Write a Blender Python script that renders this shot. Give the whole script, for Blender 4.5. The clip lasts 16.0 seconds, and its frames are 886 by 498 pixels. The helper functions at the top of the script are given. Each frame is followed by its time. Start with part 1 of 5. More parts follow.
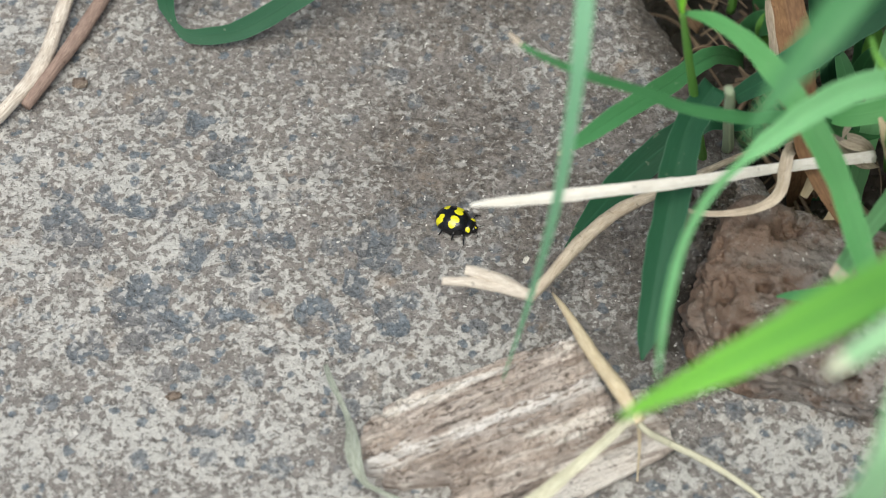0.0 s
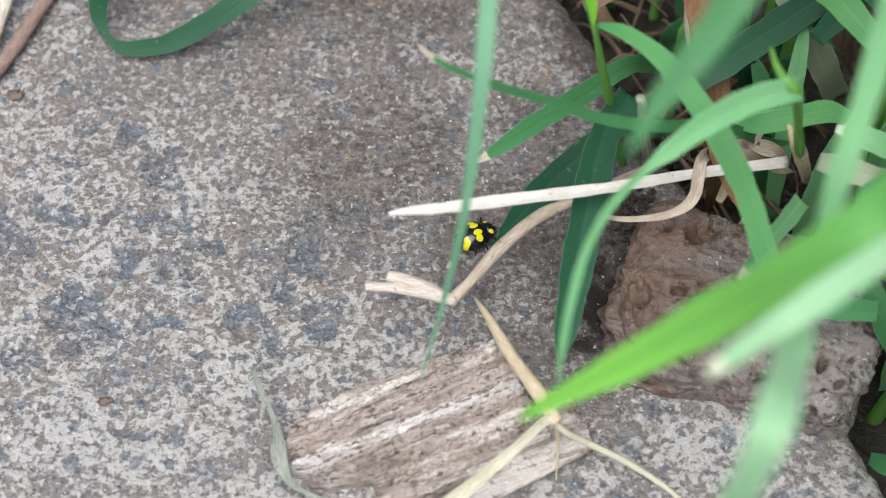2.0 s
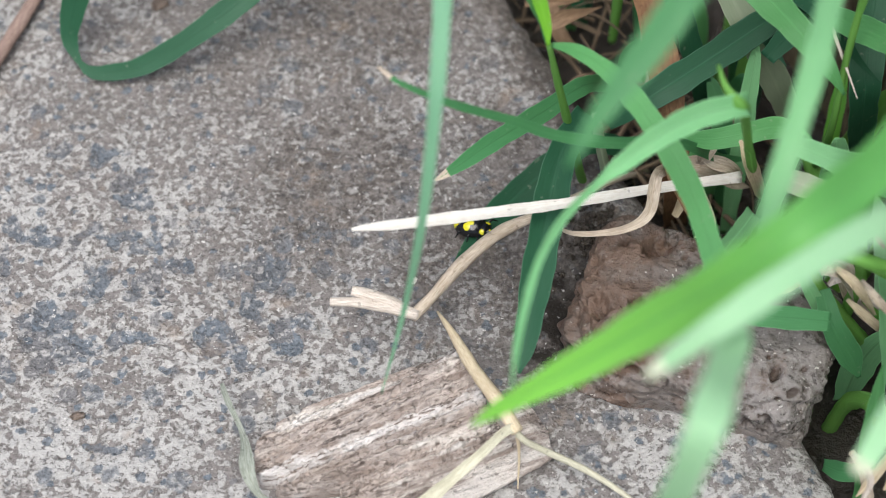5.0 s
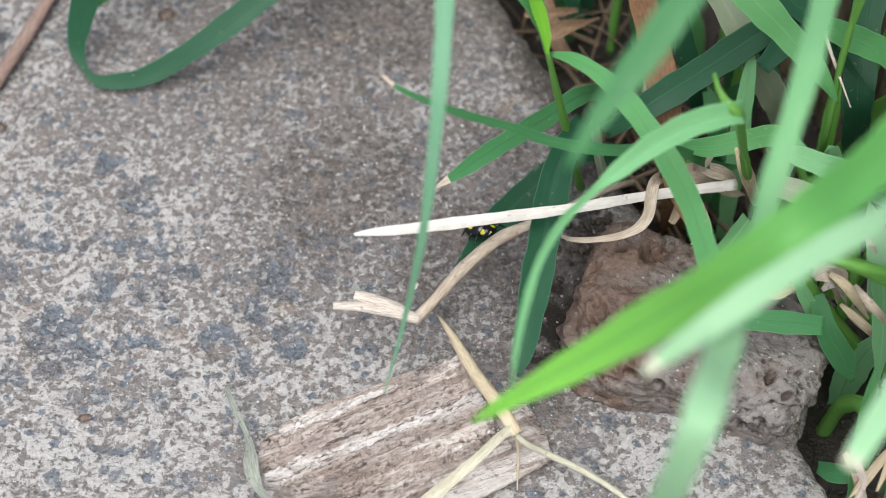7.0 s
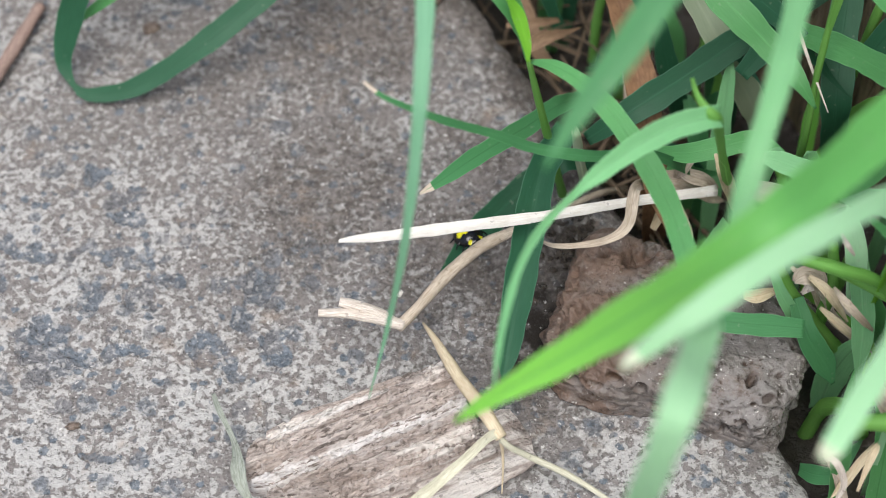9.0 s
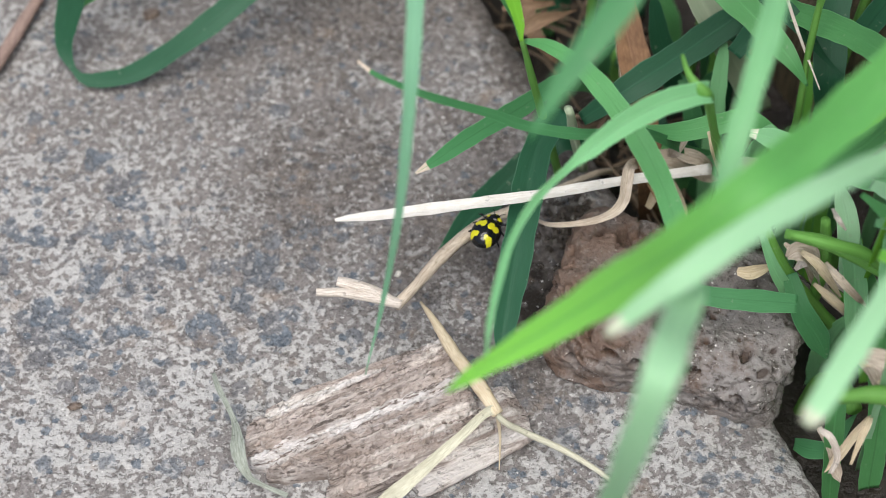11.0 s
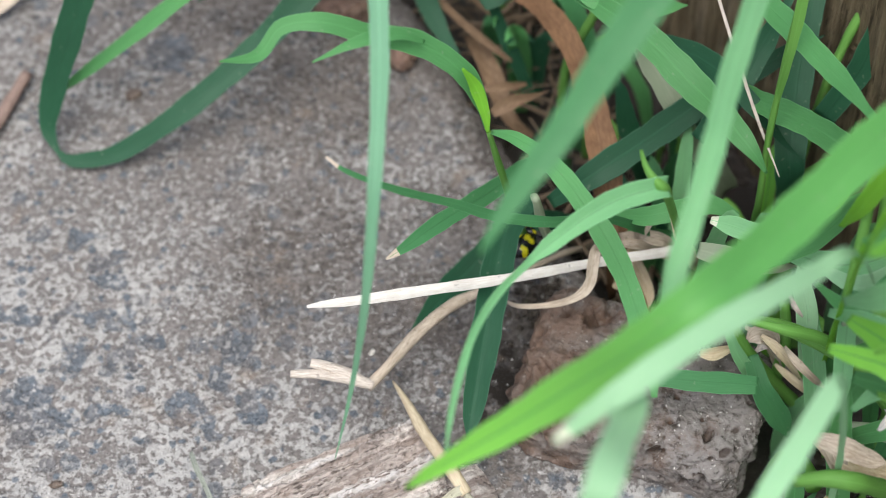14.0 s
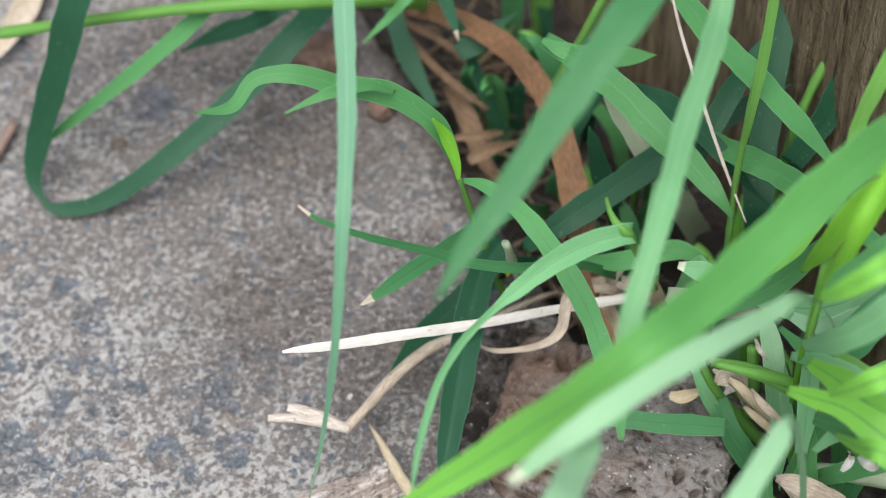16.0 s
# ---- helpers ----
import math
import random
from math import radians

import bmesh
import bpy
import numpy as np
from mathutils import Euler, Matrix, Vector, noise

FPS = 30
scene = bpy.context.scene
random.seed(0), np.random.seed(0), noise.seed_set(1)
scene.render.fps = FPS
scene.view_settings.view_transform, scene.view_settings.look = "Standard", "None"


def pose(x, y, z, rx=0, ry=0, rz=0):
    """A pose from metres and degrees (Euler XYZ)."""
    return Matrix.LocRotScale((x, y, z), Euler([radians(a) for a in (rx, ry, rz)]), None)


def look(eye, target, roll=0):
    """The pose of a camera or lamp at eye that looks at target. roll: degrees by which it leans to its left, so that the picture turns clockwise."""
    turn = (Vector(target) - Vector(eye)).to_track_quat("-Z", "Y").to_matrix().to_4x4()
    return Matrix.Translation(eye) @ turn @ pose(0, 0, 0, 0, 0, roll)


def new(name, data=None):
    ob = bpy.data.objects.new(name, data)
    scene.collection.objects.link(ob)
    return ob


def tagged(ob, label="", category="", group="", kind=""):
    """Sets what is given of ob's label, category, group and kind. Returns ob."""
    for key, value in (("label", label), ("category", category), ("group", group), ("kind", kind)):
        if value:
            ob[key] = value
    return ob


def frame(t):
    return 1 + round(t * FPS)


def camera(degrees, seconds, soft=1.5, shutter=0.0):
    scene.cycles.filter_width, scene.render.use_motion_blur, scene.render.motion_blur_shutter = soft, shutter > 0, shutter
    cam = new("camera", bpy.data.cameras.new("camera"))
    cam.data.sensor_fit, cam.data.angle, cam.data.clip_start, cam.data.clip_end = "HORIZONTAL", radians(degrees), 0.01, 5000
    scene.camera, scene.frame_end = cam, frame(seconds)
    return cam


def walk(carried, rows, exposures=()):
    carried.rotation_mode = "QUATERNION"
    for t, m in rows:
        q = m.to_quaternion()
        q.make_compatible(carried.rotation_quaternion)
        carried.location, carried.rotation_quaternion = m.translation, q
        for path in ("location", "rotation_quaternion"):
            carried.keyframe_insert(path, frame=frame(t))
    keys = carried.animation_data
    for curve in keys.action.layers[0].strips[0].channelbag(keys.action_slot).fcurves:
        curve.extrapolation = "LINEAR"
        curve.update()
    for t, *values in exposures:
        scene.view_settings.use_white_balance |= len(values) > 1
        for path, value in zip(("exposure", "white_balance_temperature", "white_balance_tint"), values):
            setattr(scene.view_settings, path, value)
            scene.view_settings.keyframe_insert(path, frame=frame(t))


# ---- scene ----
cam = camera(24, 16.0, soft=1.0)
cam.data.dof.use_dof = True
cam.data.dof.focus_distance = 0.171
cam.data.dof.aperture_fstop = 36
PATH = [
    (0, (-0.00574, -0.11417, 0.14004), (-0.00913, -0.01961, -0.00120), -0.991),
    (0.5, (-0.00404, -0.11483, 0.14106), (-0.00800, -0.02062, -0.00039), -1.307),
    (1, (-0.00229, -0.11517, 0.14184), (-0.00528, -0.02096, 0.00037), -0.980),
    (1.5, (-0.00170, -0.11548, 0.14249), (-0.00344, -0.02109, 0.00111), -0.500),
    (2, (-0.00166, -0.11598, 0.14385), (-0.00296, -0.02148, 0.00255), -0.389),
    (2.5, (-0.00135, -0.11665, 0.14385), (-0.00228, -0.02165, 0.00287), -0.214),
    (3, (-0.00065, -0.11694, 0.14467), (-0.00132, -0.02184, 0.00376), -0.157),
    (3.5, (-0.00052, -0.11739, 0.14511), (-0.00056, -0.02185, 0.00449), 0.075),
    (6, (0.00059, -0.12034, 0.14809), (0.00029, -0.02352, 0.00835), -0.494),
    (6.5, (-0.00042, -0.12091, 0.14841), (-0.00030, -0.02372, 0.00893), -0.177),
    (7, (0.00000, -0.12175, 0.14897), (-0.00000, -0.02426, 0.00970), -0.184),
    (7.5, (-0.00050, -0.12197, 0.14976), (-0.00051, -0.02430, 0.01061), -0.345),
    (8, (0.00017, -0.12229, 0.15020), (0.00051, -0.02413, 0.01140), -0.257),
    (8.5, (0.00014, -0.12275, 0.14980), (0.00087, -0.02413, 0.01133), -0.119),
    (9, (0.00046, -0.12387, 0.14973), (0.00133, -0.02489, 0.01152), -0.205),
    (11.5, (0.00316, -0.12628, 0.15051), (0.00225, -0.02739, 0.01224), -1.616),
    (12, (0.00436, -0.12573, 0.15155), (0.00291, -0.02695, 0.01320), -2.047),
    (12.5, (0.00402, -0.12545, 0.15217), (0.00244, -0.02637, 0.01404), -2.143),
    (13, (0.00405, -0.12531, 0.15309), (0.00249, -0.02608, 0.01506), -2.020),
    (13.5, (0.00390, -0.12483, 0.15465), (0.00283, -0.02519, 0.01692), -1.667),
    (14, (0.00501, -0.12493, 0.15704), (0.00427, -0.02452, 0.01986), -1.485),
    (14.5, (0.00636, -0.12512, 0.15857), (0.00495, -0.02393, 0.02198), -1.820),
    (15, (0.00673, -0.12560, 0.15905), (0.00517, -0.02348, 0.02316), -1.947),
    (15.5, (0.00748, -0.12638, 0.15940), (0.00615, -0.02359, 0.02401), -1.898),
    (16, (0.00816, -0.12690, 0.15998), (0.00667, -0.02366, 0.02493), -2.070),
]
# stops and white balance: the picture starts warm and turns neutral
BALANCE = [(0, 0.2, 6800, 4), (0.6, 0.22, 6650, 6), (1.6, 0.28, 6500, 10), (7, 0.32, 6500, 10), (9, 0.32, 6500, 10), (11.5, 0.25, 6500, 10), (16, 0.28, 6500, 10)]
walk(cam, [(t, look(eye, target, roll)) for t, eye, target, roll in PATH], BALANCE)

# ---- light: open shade under a bright sky ----
world = bpy.data.worlds.new("sky")
scene.world = world
world.use_nodes = True
wn = world.node_tree.nodes
sky = wn.new("ShaderNodeTexSky")
sky.sky_type, sky.sun_disc = "NISHITA", False
sky.sun_elevation, sky.sun_rotation = radians(66), radians(191)
sky.dust_density = 4.0
wn["Background"].inputs["Strength"].default_value = 0.085
world.node_tree.links.new(sky.outputs[0], wn["Background"].inputs["Color"])
sun_data = bpy.data.lights.new("sun", "SUN")
sun_data.energy, sun_data.angle, sun_data.color = 3.3, radians(50), (1.0, 0.985, 0.965)
sun = new("sun", sun_data)
sun.matrix_world = look((-0.13, -0.67, 1.55), (0, 0, 0))

# ---- materials ----
class Mat:
    """A node material under construction."""

    def __init__(self, name):
        self.m = bpy.data.materials.new(name)
        self.m.use_nodes = True
        self.t = self.m.node_tree
        self.bsdf = self.t.nodes["Principled BSDF"]

    def node(self, kind, **inputs):
        n = self.t.nodes.new(kind)
        for k, v in inputs.items():
            self.put(n, k.replace("_", " "), v)
        return n

    def put(self, n, key, v):
        sock = n.inputs[key]
        if isinstance(v, bpy.types.NodeSocket):
            self.t.links.new(v, sock)
        else:
            sock.default_value = v

    def coords(self, kind="Object"):
        return self.node("ShaderNodeTexCoord").outputs[kind]

    def noise(self, co, scale, detail=4.0, rough=0.55):
        n = self.node("ShaderNodeTexNoise", Vector=co, Scale=scale, Detail=detail, Roughness=rough)
        return n.outputs["Fac"]

    def scaled(self, co, v):
        n = self.node("ShaderNodeMapping", Vector=co)
        n.inputs["Scale"].default_value = v
        return n.outputs[0]

    def ramp(self, fac, stops):
        n = self.node("ShaderNodeValToRGB", Fac=fac)
        e = n.color_ramp.elements
        while len(e) < len(stops):
            e.new(0.5)
        for el, (p, c) in zip(e, stops):
            el.position = p
            el.color = (*c, 1) if isinstance(c, tuple) else (c, c, c, 1)
        return n.outputs["Color"]

    def mix(self, fac, a, b, blend="MIX"):
        n = self.t.nodes.new("ShaderNodeMix")
        n.data_type, n.blend_type = "RGBA", blend
        for i, v in ((0, fac), (6, a), (7, b)):
            if isinstance(v, bpy.types.NodeSocket):
                self.t.links.new(v, n.inputs[i])
            else:
                n.inputs[i].default_value = v if i == 0 else ((*v, 1) if isinstance(v, tuple) else v)
        return n.outputs[2]

    def math(self, op, a, b=0.0):
        n = self.t.nodes.new("ShaderNodeMath")
        n.operation = op
        for i, v in enumerate((a, b)):
            if isinstance(v, bpy.types.NodeSocket):
                self.t.links.new(v, n.inputs[i])
            else:
                n.inputs[i].default_value = v
        return n.outputs[0]

    def bump(self, height, strength=0.5, distance=0.0002):
        n = self.node("ShaderNodeBump", Strength=strength, Distance=distance, Height=height)
        self.t.links.new(n.outputs[0], self.bsdf.inputs["Normal"])

    def set(self, **kw):
        for k, v in kw.items():
            self.put(self.bsdf, k.replace("_", " "), v)
        return self.m


def leaf_material(name, base, deep, translucent, rough=0.45, vein=0.14, lime=None):
    """Grass leaf: long parallel veins, paler midrib, blotches, light passing through."""
    k = Mat(name)
    uv = k.coords("UV")
    rnd = k.node("ShaderNodeObjectInfo").outputs["Random"]
    stripes = k.noise(k.scaled(uv, (26.0, 60.0, 1.0)), 1.0, 2.0)
    blotch = k.noise(k.coords(), 320.0, 3.0)
    fleck = k.ramp(k.noise(k.coords(), 1500.0, 2.0), [(0.68, 0.0), (0.74, 1.0)])
    sep = k.node("ShaderNodeSeparateXYZ", Vector=uv)
    rib = k.math("ABSOLUTE", k.math("SUBTRACT", sep.outputs["X"], 0.5))
    ribm = k.ramp(rib, [(0.0, 1.0), (0.06, 0.0)])
    col = k.mix(k.ramp(stripes, [(0.25, 0.25), (0.75, 1.0)]), deep, base)
    col = k.mix(k.math("MULTIPLY", k.ramp(blotch, [(0.4, 0.0), (0.75, 1.0)]), 0.35), col, deep)
    col = k.mix(k.math("MULTIPLY", ribm, vein), col, tuple(min(1, c * 1.7 + 0.04) for c in base))
    col = k.mix(k.math("MULTIPLY", fleck, 0.25), col, (0.45, 0.5, 0.36))
    if lime:
        # brighter and more yellow-green towards the tip
        col = k.mix(k.ramp(sep.outputs["Y"], [(0.03, 0.9), (0.28, 0.0)]), col, lime)
    margin = k.ramp(rib, [(0.462, 0.0), (0.485, 1.0)])
    col = k.mix(k.math("MULTIPLY", margin, 0.5), col, tuple(min(1, c * 1.5 + 0.09) for c in base))
    hue = k.node("ShaderNodeHueSaturation", Color=col)
    k.put(hue, "Value", k.math("ADD", 0.85, k.math("MULTIPLY", rnd, 0.3)))
    col = hue.outputs[0]
    k.set(Base_Color=col, Roughness=k.math("ADD", rough, k.math("MULTIPLY", blotch, 0.15)), Specular_IOR_Level=0.32)
    k.bump(k.math("ADD", stripes, k.math("MULTIPLY", ribm, 0.2)), 0.4, 0.00006)
    tr = k.node("ShaderNodeBsdfTranslucent", Color=k.mix(0.5, col, translucent))
    mixer = k.node("ShaderNodeMixShader", Fac=0.32)
    k.t.links.new(k.bsdf.outputs[0], mixer.inputs[1])
    k.t.links.new(tr.outputs[0], mixer.inputs[2])
    k.t.links.new(mixer.outputs[0], k.t.nodes["Material Output"].inputs["Surface"])
    return k.m


def dry_material(name, pale, dark, rough=0.7):
    """Dry straw or leaf: fibre streaks along its length and brown flecks."""
    k = Mat(name)
    uv = k.coords("UV")
    streak = k.noise(k.scaled(uv, (9.0, 90.0, 1.0)), 1.0, 4.0, 0.65)
    patch = k.noise(k.coords(), 260.0, 4.0)
    col = k.mix(k.ramp(streak, [(0.32, 0.0), (0.68, 1.0)]), dark, pale)
    col = k.mix(k.math("MULTIPLY", k.ramp(patch, [(0.5, 0.0), (0.7, 1.0)]), 0.5), col, tuple(c * 0.75 for c in dark))
    speck = k.ramp(k.noise(k.coords(), 1900.0, 2.0), [(0.67, 0.0), (0.72, 1.0)])
    col = k.mix(k.math("MULTIPLY", speck, 0.5), col, tuple(c * 0.4 for c in dark))
    k.bump(streak, 0.7, 0.00012)
    return k.set(Base_Color=col, Roughness=rough, Specular_IOR_Level=0.3)


LEAF = leaf_material("leaf_green", (0.13, 0.385, 0.14), (0.085, 0.29, 0.095), (0.24, 0.62, 0.11))
LEAF_MID = leaf_material("leaf_mid_green", (0.095, 0.31, 0.125), (0.066, 0.245, 0.095), (0.18, 0.5, 0.10))
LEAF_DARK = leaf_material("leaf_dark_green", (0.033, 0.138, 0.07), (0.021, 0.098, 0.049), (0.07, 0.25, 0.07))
# pale, blue and silver greens: the sky's sheen is put into the base colour
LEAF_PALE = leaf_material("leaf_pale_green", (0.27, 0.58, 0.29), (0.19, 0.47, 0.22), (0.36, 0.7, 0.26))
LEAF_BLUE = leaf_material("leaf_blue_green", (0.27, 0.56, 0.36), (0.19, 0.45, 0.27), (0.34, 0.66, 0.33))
LEAF_SHEEN = leaf_material("leaf_sheen_green", (0.46, 0.76, 0.48), (0.37, 0.68, 0.39), (0.52, 0.88, 0.44))
LEAF_BRIGHT = leaf_material("leaf_bright_green", (0.14, 0.41, 0.115), (0.105, 0.34, 0.09), (0.34, 0.76, 0.12), lime=(0.27, 0.66, 0.09))
STEM = leaf_material("stem_green", (0.23, 0.52, 0.12), (0.16, 0.41, 0.08), (0.34, 0.64, 0.08))
STEM_PALE = leaf_material("stem_pale", (0.52, 0.60, 0.44), (0.38, 0.48, 0.32), (0.5, 0.62, 0.35))
SHOOT = leaf_material("shoot_green", (0.26, 0.62, 0.06), (0.20, 0.52, 0.045), (0.5, 0.9, 0.07))
STRAW = dry_material("straw_brown", (0.74, 0.66, 0.55), (0.43, 0.34, 0.25))
STRAW_PALE = dry_material("straw_pale", (0.92, 0.905, 0.865), (0.76, 0.715, 0.64))
STRAW_YEL = dry_material("straw_yellow", (0.74, 0.655, 0.48), (0.53, 0.42, 0.27))
ORANGE = dry_material("leaf_orange", (0.27, 0.155, 0.08), (0.14, 0.075, 0.04))
BROWN = dry_material("twig_brown", (0.36, 0.265, 0.225), (0.20, 0.135, 0.112))
BROWN_DRY = dry_material("leaf_brown", (0.27, 0.185, 0.115), (0.12, 0.075, 0.045))
FIBRE = dry_material("root_fibre", (0.24, 0.18, 0.12), (0.09, 0.065, 0.045))
ROOT = dry_material("root_pale", (0.70, 0.69, 0.56), (0.45, 0.43, 0.31))
FORK = dry_material("stalk_bleached", (0.78, 0.73, 0.66), (0.42, 0.345, 0.285))
WISP = dry_material("leaf_grey_green", (0.42, 0.45, 0.40), (0.2, 0.225, 0.18))
# whitened torn ends: the highlight on the ragged edge is in the colour
PALE_END = dry_material("leaf_torn_end_glint", (0.78, 0.80, 0.66), (0.55, 0.60, 0.42))


def stone_material():
    """Weathered concrete: grey-brown matrix, blue-grey aggregate, a broken pale crust over both, brown film and fine pits."""
    k = Mat("weathered_concrete")
    co = k.coords()
    attr = {}
    for key in ("pit", "dirt_shade"):
        attr[key] = k.node("ShaderNodeAttribute")
        attr[key].attribute_name = key
    pit, dirt_shade = attr["pit"].outputs["Fac"], attr["dirt_shade"].outputs["Fac"]
    warp = k.t.nodes.new("ShaderNodeVectorMath")
    warp.operation = "MULTIPLY_ADD"
    k.t.links.new(k.node("ShaderNodeTexNoise", Vector=co, Scale=1100.0, Detail=4.0, Roughness=0.65).outputs["Color"], warp.inputs[0])
    warp.inputs[1].default_value = (0.0011, 0.0011, 0.0011)
    k.t.links.new(co, warp.inputs[2])
    bent = warp.outputs[0]
    fine = k.noise(co, 2100.0, 5.0, 0.66)
    film = k.noise(co, 560.0, 7.0, 0.68)
    grit = k.noise(co, 3300.0, 3.0, 0.6)
    cover = k.noise(co, 170.0, 3.0, 0.55)
    lace = k.node("ShaderNodeTexNoise", Vector=co, Scale=1500.0, Detail=5.0, Roughness=0.62, Distortion=0.35).outputs["Fac"]
    # matrix: grey-brown sand and cement
    col = k.mix(k.ramp(fine, [(0.34, 0.0), (0.66, 1.0)]), (0.125, 0.114, 0.109), (0.275, 0.256, 0.247))
    col = k.mix(k.math("MULTIPLY", k.ramp(film, [(0.42, 0.0), (0.6, 1.0)]), 0.5), col, (0.2, 0.186, 0.172))

    def aggregate(scale, low, high, share):
        """Stones cut by the worn surface: some cells of a bent cell pattern, each with its own size and tone."""
        v = k.node("ShaderNodeTexVoronoi", Vector=bent, Scale=scale)
        tone = k.node("ShaderNodeSeparateColor", Color=v.outputs["Color"])
        size = k.math("ADD", low, k.math("MULTIPLY", tone.outputs["Red"], high - low))
        inside = k.ramp(k.math("SUBTRACT", size, v.outputs["Distance"]), [(0.0, 0.0), (0.09, 1.0)])
        return k.math("MULTIPLY", inside, k.math("LESS_THAN", tone.outputs["Green"], share)), tone.outputs["Blue"]

    big, tone_a = aggregate(400.0, 0.22, 0.5, 0.42)
    small, tone_b = aggregate(900.0, 0.22, 0.48, 0.45)
    blue = k.mix(k.ramp(fine, [(0.36, 0.0), (0.64, 1.0)]), (0.08, 0.097, 0.118), (0.18, 0.214, 0.25))
    slate = k.mix(k.ramp(fine, [(0.36, 0.0), (0.64, 1.0)]), (0.1, 0.094, 0.096), (0.22, 0.205, 0.2))
    # pale crust, broken up at the scale of sand grains, thinner over dirt
    cm = k.math("ADD", k.math("MULTIPLY", lace, 0.5), k.math("ADD", k.math("MULTIPLY", film, 0.34), k.math("MULTIPLY", cover, 0.16)))
    cm = k.math("SUBTRACT", cm, k.math("MULTIPLY", dirt_shade, 0.05))
    crust = k.mix(k.ramp(fine, [(0.36, 0.0), (0.6, 1.0)]), (0.31, 0.302, 0.29), (0.475, 0.466, 0.452))
    crust = k.mix(k.ramp(cover, [(0.5, 0.0), (0.62, 0.45)]), crust, (0.44, 0.44, 0.43))
    skin = k.ramp(cm, [(0.468, 0.0), (0.508, 1.0)])
    col = k.mix(k.math("MULTIPLY", small, 0.8), col, k.mix(tone_b, blue, slate))
    col = k.mix(skin, col, crust)
    stones = k.math("MAXIMUM", k.math("MULTIPLY", big, 0.72), k.ramp(k.math("ADD", pit, k.math("MULTIPLY", k.math("SUBTRACT", film, 0.5), 2.3)), [(0.36, 0.0), (0.6, 0.97)]))
    stones = k.math("MULTIPLY", stones, k.math("SUBTRACT", 1.0, k.math("MULTIPLY", k.ramp(lace, [(0.53, 0.0), (0.6, 1.0)]), 0.7)))
    col = k.mix(stones, col, k.mix(k.math("MULTIPLY", tone_a, 0.7), blue, slate))
    chips = k.math("MULTIPLY", small, k.math("LESS_THAN", tone_b, 0.6))
    col = k.mix(k.math("MULTIPLY", chips, 0.85), col, blue)
    # brown film of dirt, and near-black soil with the contact shade painted into it
    brown = k.mix(k.ramp(fine, [(0.38, 0.0), (0.64, 1.0)]), (0.04, 0.033, 0.028), (0.16, 0.138, 0.122))
    dm = k.math("ADD", k.math("MULTIPLY", dirt_shade, k.ramp(film, [(0.38, 0.0), (0.58, 1.0)])), k.math("MAXIMUM", 0.0, k.math("MULTIPLY", k.math("SUBTRACT", dirt_shade, 0.7), 1.2)))
    dm = k.math("MULTIPLY", k.math("MINIMUM", dm, 1.0), k.ramp(lace, [(0.44, 1.0), (0.58, 0.5)]))
    col = k.mix(k.math("MULTIPLY", dm, 0.8), col, brown)
    soil_shade = k.math("MULTIPLY", k.math("MINIMUM", k.math("MAXIMUM", k.math("SUBTRACT", dirt_shade, 1.1), 0.0), 1.0), k.ramp(film, [(0.36, 0.0), (0.47, 1.0)]))
    col = k.mix(soil_shade, col, (0.022, 0.018, 0.014))
    # tiny pits, sand grains and a few white crystals
    dots = k.ramp(grit, [(0.35, 1.0), (0.40, 0.0)])
    col = k.mix(k.math("MULTIPLY", dots, 0.6), col, (0.08, 0.073, 0.068))
    rust = k.ramp(k.noise(co, 240.0, 4.0, 0.6), [(0.6, 0.0), (0.7, 0.5)])
    col = k.mix(rust, col, k.mix(fine, (0.14, 0.1, 0.075), (0.33, 0.26, 0.2)))
    white = k.ramp(k.noise(co, 2300.0, 2.0), [(0.68, 0.0), (0.71, 1.0)])
    col = k.mix(k.math("MULTIPLY", white, 0.8), col, (0.62, 0.61, 0.59))
    high = k.math("ADD", k.math("MULTIPLY", skin, 0.35), k.math("ADD", k.math("MULTIPLY", grit, 0.5), k.math("MULTIPLY", fine, 0.6)))
    k.bump(k.math("SUBTRACT", high, k.math("ADD", k.math("MULTIPLY", stones, 0.2), k.math("MULTIPLY", dots, 0.4))), 0.7, 0.0004)
    return k.set(Base_Color=col, Roughness=k.math("SUBTRACT", 0.82, k.math("MULTIPLY", stones, 0.18)), Specular_IOR_Level=0.35)


